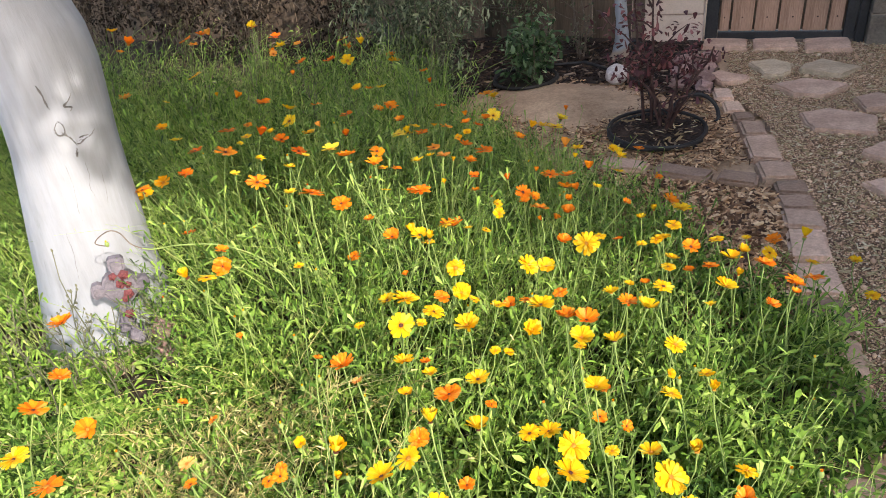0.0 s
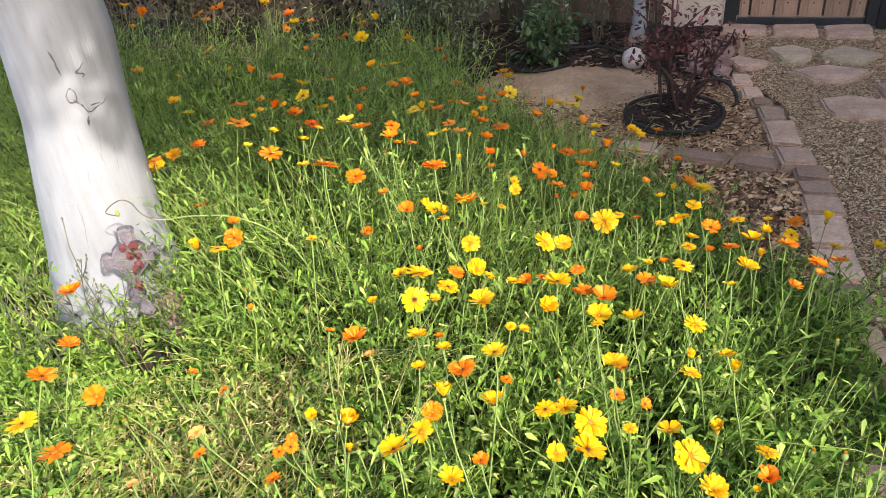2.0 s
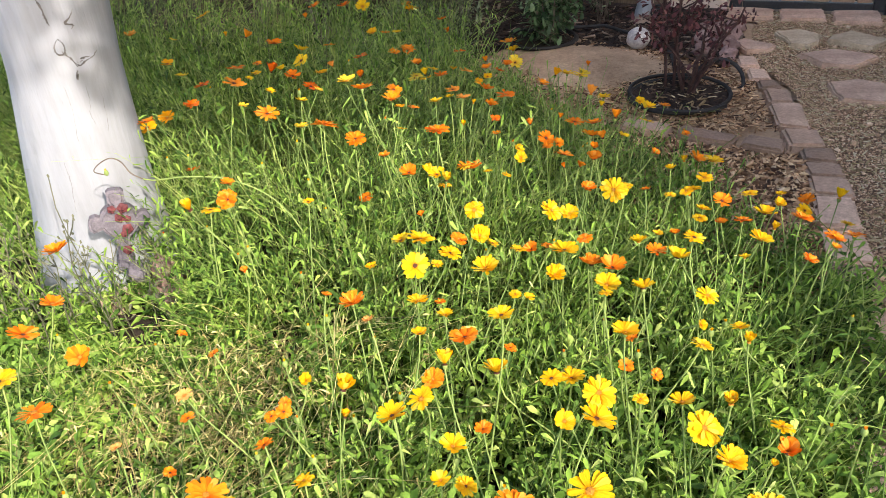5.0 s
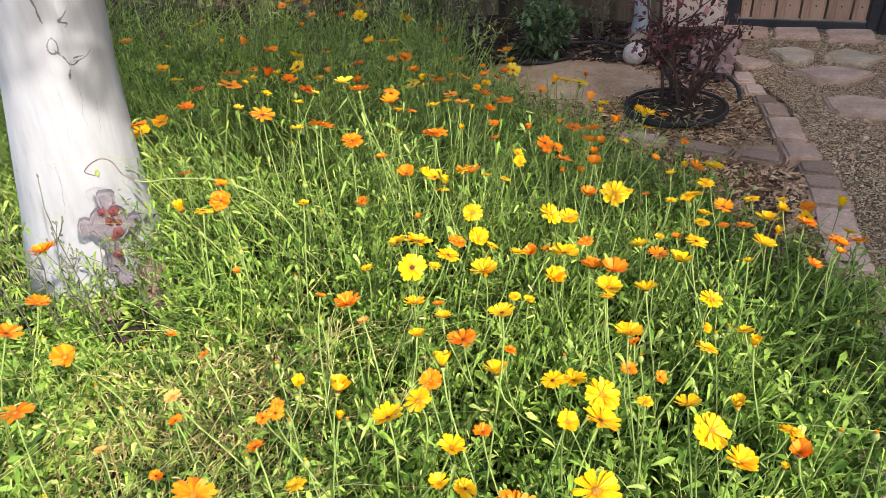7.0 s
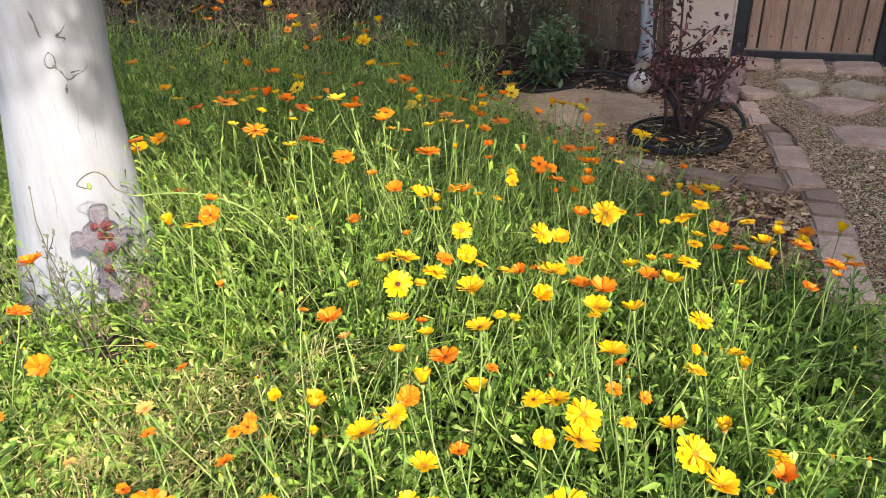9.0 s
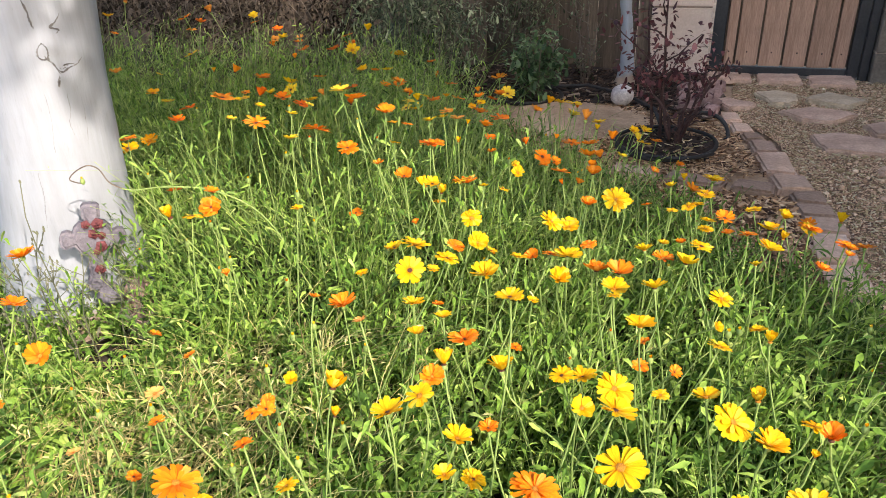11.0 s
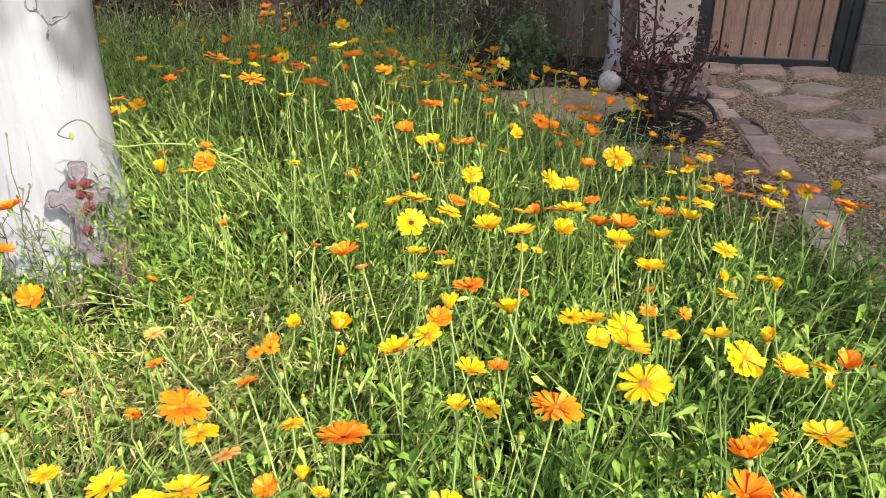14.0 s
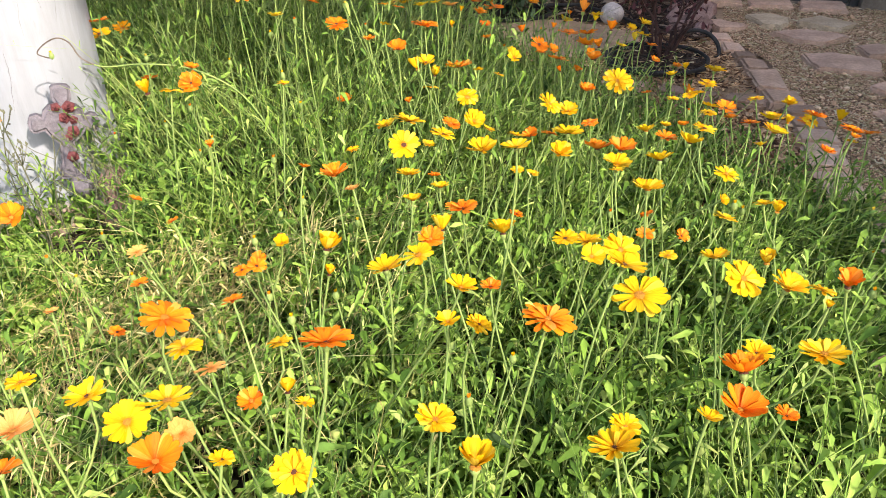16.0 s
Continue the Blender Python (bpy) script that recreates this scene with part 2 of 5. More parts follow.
# ---------------------------------------------------------------- mesh helpers
def mesh_of(name, verts, faces, mat, smooth=False):
    me = bpy.data.meshes.new(name)
    me.from_pydata([tuple(v) for v in verts], [], faces)
    me.materials.append(mat)
    if smooth:
        me.polygons.foreach_set("use_smooth", np.ones(len(me.polygons), bool))
    me.update()
    return me


def bulk(name, verts, quads, tris, mat, smooth=False):
    """A large mesh out of arrays of vertices, quads and triangles."""
    me = bpy.data.meshes.new(name)
    nq, nt = len(quads), len(tris)
    me.vertices.add(len(verts))
    me.vertices.foreach_set("co", np.asarray(verts, np.float32).ravel())
    loops = np.concatenate([np.asarray(quads, np.int32).ravel(), np.asarray(tris, np.int32).ravel()])
    me.loops.add(len(loops))
    me.loops.foreach_set("vertex_index", loops)
    me.polygons.add(nq + nt)
    starts = np.concatenate([np.arange(nq) * 4, nq * 4 + np.arange(nt) * 3]).astype(np.int32)
    me.polygons.foreach_set("loop_start", starts)
    if smooth:
        me.polygons.foreach_set("use_smooth", np.ones(nq + nt, bool))
    me.materials.append(mat)
    me.update(calc_edges=True)
    return me


def from_bm(name, bm, mat, smooth=False):
    me = bpy.data.meshes.new(name)
    bm.normal_update()
    bm.to_mesh(me)
    bm.free()
    me.materials.append(mat)
    if smooth:
        me.polygons.foreach_set("use_smooth", np.ones(len(me.polygons), bool))
    return me


def part(name, me, parent=None, m=None, label=""):
    ob = new(name, me)
    if parent is not None:
        ob.parent = parent
    if m is not None:
        ob.matrix_basis = m
    return tagged(ob, label)


def thing(name, m, label, category, group="", kind="", me=None):
    ob = new(name, me)
    if me is None:
        ob.empty_display_size = 0.05
    ob.matrix_basis = m
    return tagged(ob, label, category, group, kind)


def box_mesh(name, size, mat, bevel=0.004, wobble=0.0, rng=None, segs=1):
    """A block of that size on z = 0, bevelled, its corners a little uneven."""
    bm = bmesh.new()
    bmesh.ops.create_cube(bm, size=1)
    for v in bm.verts:
        v.co = Vector((v.co.x * size[0], v.co.y * size[1], (v.co.z + 0.5) * size[2]))
        if wobble:
            v.co += Vector(rng.uniform(-wobble, wobble, 3))
    if bevel:
        bmesh.ops.bevel(bm, geom=bm.edges[:], offset=bevel, segments=segs, affect="EDGES")
    return from_bm(name, bm, mat)


def tube(points, radii, sides=8, cap=True):
    """Vertices and faces of a tube along points."""
    pts = [Vector(p) for p in points]
    verts, faces = [], []
    ref = Vector((0.31, 0.17, 0.93)).normalized()
    for i, p in enumerate(pts):
        d = (pts[min(i + 1, len(pts) - 1)] - pts[max(i - 1, 0)]).normalized()
        if abs(d.dot(ref)) > 0.97:
            ref = Vector((0.9, 0.1, 0.2)).normalized()
        a = d.cross(ref).normalized()
        ref = a.cross(d).normalized()
        for k in range(sides):
            w = 2 * math.pi * k / sides
            verts.append(p + (a * math.cos(w) + ref * math.sin(w)) * radii[i])
    for i in range(len(pts) - 1):
        for k in range(sides):
            k2 = (k + 1) % sides
            faces.append((i * sides + k, i * sides + k2, (i + 1) * sides + k2, (i + 1) * sides + k))
    if cap:
        faces.append(tuple(range(sides - 1, -1, -1)))
        faces.append(tuple((len(pts) - 1) * sides + k for k in range(sides)))
    return verts, faces


def smooth_line(points, steps=5):
    """Points along a curve that glides through the given ones."""
    p = [Vector(q) for q in points]
    p = [p[0] * 2 - p[1]] + p + [p[-1] * 2 - p[-2]]
    out = []
    for i in range(1, len(p) - 2):
        a, b, c, d = p[i - 1], p[i], p[i + 1], p[i + 2]
        for k in range(steps):
            s = k / steps
            out.append(0.5 * (2 * b + (c - a) * s + (2 * a - 5 * b + 4 * c - d) * s * s + (3 * b - a - 3 * c + d) * s**3))
    return out + [p[-2]]


def merge(parts):
    verts, faces = [], []
    for vs, fs in parts:
        n = len(verts)
        verts += list(vs)
        faces += [tuple(i + n for i in f) for f in fs]
    return verts, faces


def unit(a):
    return a / np.maximum(np.linalg.norm(a, axis=-1, keepdims=True), 1e-9)


def blades(base, way, length, width, droop, rng):
    """Many narrow leaves: two quads and a tip each, folded a little along the middle by their twist."""
    n = len(base)
    side = unit(np.cross(way, unit(rng.normal(size=(n, 3)) * 0.35 + np.array([0, 0, 1.0]))))
    prof = np.array([0.28, 0.82, 1.0])
    along = np.array([0.0, 0.42, 0.80])
    verts = np.zeros((n, 7, 3))
    down = np.array([0, 0, -1.0])
    for k in range(3):
        mid = base + way * (length * along[k])[:, None] + down * (droop * length * along[k] ** 2)[:, None]
        half = side * (width * prof[k] * 0.5)[:, None]
        verts[:, 2 * k], verts[:, 2 * k + 1] = mid - half, mid + half
    verts[:, 6] = base + way * length[:, None] + down * (droop * length)[:, None]
    off = (np.arange(n) * 7)[:, None]
    quads = np.concatenate([off + np.array([0, 1, 3, 2]), off + np.array([2, 3, 5, 4])])
    tris = off + np.array([4, 5, 6])
    return verts.reshape(-1, 3), quads, tris


def folded_leaves(base, way, length, width, droop, rng):
    """Many blunt leaves, widest past the middle, folded along the midrib and arching over."""
    n = len(base)
    side = unit(np.cross(way, unit(rng.normal(size=(n, 3)) * 0.35 + np.array([0, 0, 1.0]))))
    over = unit(np.cross(side, way))
    fold = rng.uniform(0.1, 0.55, n)
    along, prof = np.array([0.0, 0.38, 0.76]), np.array([0.22, 0.62, 1.0])
    verts = np.zeros((n, 10, 3))
    down = np.array([0, 0, -1.0])
    for k in range(3):
        mid = base + way * (length * along[k])[:, None] + down * (droop * length * along[k] ** 2)[:, None]
        half = side * (width * prof[k] * 0.5)[:, None]
        rise = over * (width * prof[k] * 0.5 * fold)[:, None]
        verts[:, 3 * k], verts[:, 3 * k + 1], verts[:, 3 * k + 2] = mid - half + rise, mid, mid + half + rise
    verts[:, 9] = base + way * length[:, None] + down * (droop * length)[:, None]
    off = (np.arange(n) * 10)[:, None]
    quads = np.concatenate([off + np.array(q) for q in ([0, 1, 4, 3], [1, 2, 5, 4], [3, 4, 7, 6], [4, 5, 8, 7])])
    tris = np.concatenate([off + np.array([6, 7, 9]), off + np.array([7, 8, 9])])
    return verts.reshape(-1, 3), quads, tris


def stalks(base, top, bend, radius, segs=4):
    """Many thin three-sided stalks from base to top, bowed by bend."""
    n = len(base)
    s = np.linspace(0, 1, segs + 1)
    verts = np.zeros((n, segs + 1, 3, 3))
    tri = np.array([[math.cos(a), math.sin(a), 0] for a in (0.3, 2.4, 4.5)])
    for k, q in enumerate(s):
        mid = base * (1 - q) + top * q + bend * (4 * q * (1 - q))
        verts[:, k] = mid[:, None] + tri[None] * (radius * (1 - 0.55 * q))[:, None, None]
    off = (np.arange(n) * (segs + 1) * 3)[:, None]
    quads = []
    for k in range(segs):
        for j in range(3):
            j2 = (j + 1) % 3
            quads.append(off + np.array([3 * k + j, 3 * k + j2, 3 * k + 3 + j2, 3 * k + 3 + j]))
    return verts.reshape(-1, 3), np.concatenate(quads), np.zeros((0, 3), int)


def turns(n, rng, flat=False):
    """Random turns as an array of 3 x 3 matrices; flat: mostly about z."""
    a = rng.uniform(0, 2 * np.pi, n)
    t1, t2 = (rng.normal(0, 0.25, n), rng.normal(0, 0.25, n)) if flat else (rng.uniform(0, 2 * np.pi, n), rng.uniform(0, 2 * np.pi, n))
    def rot(axis, ang):
        m = np.zeros((n, 3, 3))
        i, j = [(1, 2), (0, 2), (0, 1)][axis]
        m[:, axis, axis] = 1
        m[:, i, i] = m[:, j, j] = np.cos(ang)
        m[:, i, j], m[:, j, i] = -np.sin(ang), np.sin(ang)
        return m
    return rot(2, a) @ rot(0, t1) @ rot(1, t2)


def scatter(name, verts, faces, place, size, rng, mat, flat=False, jitter=0.0, smooth=False):
    """Copies of one small shape, turned and scaled at random, as one mesh (all faces triangles)."""
    n, k = len(place), len(verts)
    shape = np.asarray(verts, float)[None] * size[:, None, :]
    if jitter:
        shape = shape * rng.uniform(1 - jitter, 1 + jitter, (n, k, 1))
    v = np.einsum("nij,nkj->nki", turns(n, rng, flat), shape) + place[:, None]
    f = (np.arange(n) * k)[:, None, None] + np.asarray(faces)[None]
    return bulk(name, v.reshape(-1, 3), np.zeros((0, 4), int), f.reshape(-1, 3), mat, smooth)


def octa():
    return [(1, 0, 0), (0, 1, 0), (-1, 0, 0), (0, -1, 0), (0, 0, 1), (0, 0, -1)], [(0, 1, 4), (1, 2, 4), (2, 3, 4), (3, 0, 4), (1, 0, 5), (2, 1, 5), (3, 2, 5), (0, 3, 5)]


def ico():
    bm = bmesh.new()
    bmesh.ops.create_icosphere(bm, subdivisions=1, radius=1)
    v, f = [tuple(x.co) for x in bm.verts], [[y.index for y in x.verts] for x in bm.faces]
    bm.free()
    return v, f


BOX_V = [(-1, -1, -1), (1, -1, -1), (1, 1, -1), (-1, 1, -1), (-1, -1, 1), (1, -1, 1), (1, 1, 1), (-1, 1, 1)]
BOX_F = [(0, 2, 1), (0, 3, 2), (4, 5, 6), (4, 6, 7), (0, 1, 5), (0, 5, 4), (1, 2, 6), (1, 6, 5), (2, 3, 7), (2, 7, 6), (3, 0, 4), (3, 4, 7)]


def in_poly(px, py, poly):
    inside = np.zeros(len(px), bool)
    for (x1, y1), (x2, y2) in zip(poly, poly[1:] + poly[:1]):
        hit = ((y1 > py) != (y2 > py)) & (px < (x2 - x1) * (py - y1) / (y2 - y1 + 1e-12) + x1)
        inside ^= hit
    return inside


def rock_mesh(name, size, mat, seed, rough=0.18, subdiv=3):
    bm = bmesh.new()
    bmesh.ops.create_icosphere(bm, subdivisions=subdiv, radius=1)
    for v in bm.verts:
        k = 1 + rough * noise.noise(v.co * 1.7 + Vector((seed, seed * 2, 0))) + rough * 0.35 * noise.noise(v.co * 6 + Vector((seed, 0, 0)))
        v.co = Vector((v.co.x * size[0] * k, v.co.y * size[1] * k, v.co.z * size[2] * k))
    return from_bm(name, bm, mat, True)


def slab_mesh(name, outline, thick, mat, seed, bevel=0.008):
    """A flat stone: an uneven outline, a rough top and a worn edge."""
    bm = bmesh.new()
    pts = []
    n = len(outline)
    for i in range(n):
        a, b = Vector((*outline[i], 0)), Vector((*outline[(i + 1) % n], 0))
        for k in range(5):
            p = a.lerp(b, k / 5)
            if k:
                p += Vector((noise.noise(p * 9 + Vector((seed, 0, 0))), noise.noise(p * 9 + Vector((0, seed, 3))), 0)) * 0.022
            pts.append(p)
    face = bm.faces.new([bm.verts.new(p) for p in pts])
    out = bmesh.ops.extrude_face_region(bm, geom=[face])
    top = [v for v in out["geom"] if isinstance(v, bmesh.types.BMVert)]
    for v in top:
        v.co.z += thick + 0.006 * noise.noise(v.co * 7 + Vector((seed, 1, 0)))
    edges = [e for e in bm.edges if all(v in top for v in e.verts)]
    bmesh.ops.bevel(bm, geom=edges, offset=bevel, segments=2, affect="EDGES")
    bmesh.ops.recalc_face_normals(bm, faces=bm.faces[:])
    return from_bm(name, bm, mat)


# ---------------------------------------------------------------- ground, path and borders
def sheet(name, poly, z, mat, step, label, seed, bumpy=0.004):
    """A laid surface of the yard: a polygon in u and v, filled with a fine uneven grid."""
    us, vs = [p[0] for p in poly], [p[1] for p in poly]
    gu = np.arange(min(us), max(us) + step, step)
    gv = np.arange(min(vs), max(vs) + step, step)
    uu, vv = np.meshgrid(gu, gv)
    zz = np.array([z + bumpy * noise.noise(Vector((a * 6, b * 6, seed))) for a, b in zip(uu.ravel(), vv.ravel())])
    xyz = np.stack([uu.ravel(), vv.ravel(), zz], 1)
    nu = len(gu)
    i, j = np.meshgrid(np.arange(nu - 1), np.arange(len(gv) - 1))
    a = (j * nu + i).ravel()
    mid = in_poly(uu.ravel()[a] + step / 2, vv.ravel()[a] + step / 2, poly)
    a = a[mid]
    me = bulk(name, xyz, np.stack([a, a + 1, a + nu + 1, a + nu], 1), np.zeros((0, 3), int), mat, True)
    return thing(name, YARD, label, "ground", kind="structure", me=me)


def ground():
    s = np.linspace(-1, 1, 171)
    xs, ys = 0.2 + 5 * s + 60 * s**9, 2.6 + 5 * s + 60 * s**9
    xx, yy = np.meshgrid(xs, ys)
    u, v = to_uv(xx.ravel(), yy.ravel())
    z = -0.014 + 0.055 * np.exp(-(((u + 0.62) / 0.42) ** 2) - ((v + 1.28) / 0.36) ** 2) + 0.035 * np.exp(-(((u + 1.0) / 0.4) ** 2) - ((v + 0.9) / 0.35) ** 2)
    z += np.array([0.010 * noise.noise(Vector((a * 3, b * 3, 0))) + 0.005 * noise.noise(Vector((a * 14, b * 14, 4))) for a, b in zip(xx.ravel(), yy.ravel())])
    z -= 0.022 * (u > 0.5)
    n = len(s)
    i, j = np.meshgrid(np.arange(n - 1), np.arange(n - 1))
    a = (j * n + i).ravel()
    me = bulk("ground", np.stack([xx.ravel(), yy.ravel(), z], 1), np.stack([a, a + 1, a + n + 1, a + n], 1), np.zeros((0, 3), int), M_SOIL, True)
    return thing("ground", Matrix(), "bare dry tan garden soil with small clods", "ground", kind="structure", me=me)


ground()
PATH_AREA = [(0.16, 0.2), (0.16, -1.0), (0.36, -1.35), (0.46, -2.0), (0.52, -2.6), (0.56, -3.2), (0.56, -6.5), (3.0, -6.5), (3.0, 0.2)]
sheet("path", PATH_AREA, 0.0, M_GRAVEL_BED, 0.05, "path of small tan and grey gravel with stepping stones", 2)
MULCH_AREA = [(-0.34, -2.06), (0.36, -2.14), (0.42, -2.55), (0.44, -3.12), (0.05, -3.1), (-0.12, -2.75), (-0.34, -2.4)]
sheet("mulch", MULCH_AREA, 0.004, M_MULCH_BED, 0.04, "patch of brown wood-chip mulch beside the flowers", 5)
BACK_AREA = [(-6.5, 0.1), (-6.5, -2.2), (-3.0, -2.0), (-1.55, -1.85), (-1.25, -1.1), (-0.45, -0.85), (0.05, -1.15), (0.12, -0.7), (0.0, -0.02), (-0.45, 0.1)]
sheet("bark_litter", BACK_AREA, 0.012, M_LITTER_BED, 0.05, "strip of bark litter along the fence, darkened for deep shade", 8, 0.02)

sheet("bed_soil", [(0.44, -5.6), (0.45, -3.3), (0.40, -3.1), (0.08, -3.06), (-0.14, -2.72), (-0.5, -2.26), (-0.95, -2.0), (-1.35, -1.82), (-1.85, -1.72), (-5.5, -2.0), (-5.5, -5.6)], 0.006, M_SHADE_SOIL, 0.06, "soil under the flowers, darkened for the shade between stems", 9, 0.01)
# Dark mulch, with the shadow inside the hose rings put into its tone.
sheet("rose_basin", [(-0.14 + 0.23 * math.cos(k * 0.45), -1.61 + 0.21 * math.sin(k * 0.45)) for k in range(14)], 0.028, M_LITTER_BED, 0.025, "dark mulch basin round the rose, shadow in its tone", 4, 0.006)
sheet("shrub_basin", [(-1.0 + 0.19 * math.cos(k * 0.45), -0.90 + 0.16 * math.sin(k * 0.45)) for k in range(14)], 0.034, M_SHADE_SOIL, 0.025, "dark mulch basin round the green shrub, shadow in its tone", 6, 0.006)


def loose(name, area, count, sizes, mat, label, seed, z, shape="pebble", keep=None):
    """Loose small pieces, strewn over an area of the yard."""
    rng = np.random.default_rng(seed)
    us, vs = [p[0] for p in area], [p[1] for p in area]
    u, v = rng.uniform(min(us), max(us), count * 3), rng.uniform(min(vs), max(vs), count * 3)
    ok = in_poly(u, v, area)
    if keep is not None:
        ok &= keep(u, v)
    u, v = u[ok][:count], v[ok][:count]
    n = len(u)
    r = rng.uniform(*sizes, n)
    if shape == "pebble":
        size = np.stack([r, r * rng.uniform(0.6, 1, n), r * rng.uniform(0.35, 0.7, n)], 1)
        vf = octa() if count > 5000 else ico()
    else:
        size = np.stack([r, r * rng.uniform(0.09, 0.26, n), r * rng.uniform(0.05, 0.12, n)], 1)
        vf = BOX_V, BOX_F
    zz = z + size[:, 2] * 0.6 + rng.uniform(0, 0.004, n)
    me = scatter(name, *vf, np.stack([u, v, zz], 1), size, rng, mat, True, 0.22)
    return thing(name, YARD, label, "ground cover", kind="stuff", me=me)


PATH_NEAR = [(0.16, 0.0), (0.16, -1.0), (0.36, -1.35), (0.46, -2.0), (0.52, -2.6), (0.56, -3.2), (0.56, -4.6), (0.9, -4.6), (1.5, 0.0)]
loose("gravel", PATH_NEAR, 84000, (0.0026, 0.0062), M_PEBBLE,
      "loose tan, grey and pale gravel on the path", 3, 0.0)
loose("wood_chips", MULCH_AREA, 9500, (0.012, 0.040), M_CHIP, "loose brown shredded wood chips lying flat", 4, 0.004, "chip")
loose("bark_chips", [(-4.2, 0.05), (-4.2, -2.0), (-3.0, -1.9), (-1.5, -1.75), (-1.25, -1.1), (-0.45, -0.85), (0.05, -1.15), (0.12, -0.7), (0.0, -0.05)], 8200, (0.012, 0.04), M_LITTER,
      "dead leaves and bark pieces under the fence, darkened for shade", 6, 0.018, "chip")
loose("soil_litter", [(-1.1, -0.8), (-1.2, -1.5), (-0.3, -2.2), (0.3, -1.9), (0.15, -1.2), (0.05, -0.9)], 5200, (0.005, 0.02), M_CHIP,
      "scattered twigs and dry bits on bare soil", 7, 0.012, "chip", lambda u, v: (np.hypot(u + 0.12, v + 1.6) < 0.42) | (np.random.default_rng(1).uniform(size=len(u)) < 0.45))
loose("coarse_stones", [(0.6, -0.1), (0.5, -2.2), (0.62, -3.4), (1.1, -3.4), (1.3, -0.1)], 500, (0.008, 0.014), M_PEBBLE, "larger stones among the gravel", 9, 0.002)

loose("path_litter", PATH_NEAR, 7000, (0.004, 0.016), M_STRAW_BIT, "straw-coloured leaf bits strewn over the gravel", 13, 0.007, "chip")
loose("basin_litter", [(-0.34, -1.42), (-0.34, -1.80), (0.06, -1.80), (0.06, -1.42)], 420, (0.006, 0.022), M_LITTER, "dark dead leaves and bark bits in the basin", 15, 0.028, "chip")
loose("twig_litter", [(-0.38, -1.38), (-0.38, -1.84), (0.08, -1.84), (0.08, -1.38)], 60, (0.005, 0.03), M_STRAW_BIT, "pale dead leaves and twigs under the rose", 14, 0.03, "chip")


def stepping_stones():
    rng = np.random.default_rng(5)
    stones = [  # middle u, v, half width, half depth
        (0.14, -0.085, 0.145, 0.14), (0.438, -0.084, 0.135, 0.13), (0.734, -0.10, 0.135, 0.13),
        (0.409, -0.58, 0.14, 0.13), (0.72, -0.555, 0.14, 0.125), (0.583, -0.90, 0.155, 0.125),
        (0.70, -1.378, 0.155, 0.14), (0.935, -1.11, 0.14, 0.11), (0.90, -1.74, 0.145, 0.11), (0.86, -2.08, 0.145, 0.10),
        (0.17, -0.76, 0.09, 0.09), (1.22, -0.66, 0.14, 0.12), (1.2, -1.44, 0.14, 0.12), (1.05, -2.6, 0.15, 0.12),
    ]
    for i, (u, v, a, b) in enumerate(stones):
        n = 4 if i < 3 else 5
        ring = []
        for k in range(n):
            w = 2 * math.pi * (k + (0.5 + rng.uniform(-0.05, 0.05) if n == 4 else rng.uniform(-0.36, 0.36) + 0.25)) / n
            q = 1.36 + rng.uniform(-0.08, 0.06) if n == 4 else rng.uniform(1.0, 1.36)
            ring.append((a * q * math.cos(w), b * q * math.sin(w)))
        me = slab_mesh("stepping_stone", ring, 0.034, M_SAND_FLAG if i in (3, 4) else M_FLAG, i * 3.1)
        ob = thing("stepping_stone", YARD @ pose(u, v, -0.005, rng.uniform(-1.2, 1.2), rng.uniform(-1.2, 1.2), 0), "flat mauve-grey stepping stone set in gravel", "stone", "stepping stones", me=me)
        if i in (3, 4):
            tagged(ob, "flat tan sandstone stepping stone set in gravel")
        if i < 3:
            tagged(ob, "rectangular mauve-grey threshold stone below the gate")


stepping_stones()


def path_edging():
    rng = np.random.default_rng(8)
    edging = thing("path_edging", YARD, "row of worn grey-brown edging pavers beside gravel", "edging", kind="structure")
    rows = [  # u, v, width, depth
        (0.15, -1.02, 0.11, 0.19), (0.205, -1.215, 0.10, 0.14), (0.255, -1.335, 0.10, 0.115), (0.298, -1.487, 0.12, 0.18), (0.345, -1.725, 0.145, 0.26), (0.396, -1.97, 0.15, 0.185),
        (0.445, -2.12, 0.135, 0.12), (0.467, -2.253, 0.145, 0.125), (0.481, -2.397, 0.145, 0.14), (0.489, -2.585, 0.15, 0.215), (0.50, -2.80, 0.155, 0.19),
        (0.515, -3.0, 0.16, 0.19), (0.525, -3.2, 0.16, 0.19), (0.53, -3.39, 0.16, 0.18), (0.53, -3.57, 0.15, 0.16), (0.515, -3.74, 0.155, 0.165),
        (0.51, -3.92, 0.16, 0.18), (0.50, -4.11, 0.16, 0.18), (0.50, -4.30, 0.16, 0.18),
        (0.015, -2.065, 0.25, 0.115), (0.243, -2.095, 0.165, 0.115), (-0.24, -2.03, 0.22, 0.12),
    ]
    for i, (u, v, a, b) in enumerate(rows):
        me = box_mesh("brick", (a * 0.97, b * 0.95, 0.062), M_EDGE, 0.011, 0.008, rng, 2)
        lean = (-8 if 18 < i else 10 if i < 6 else 5) + rng.uniform(-3, 3)
        part("brick", me, edging, pose(u, v, -0.018 if i > 18 else -0.039, rng.uniform(-1.5, 1.5), rng.uniform(-1.5, 1.5), lean))


path_edging()


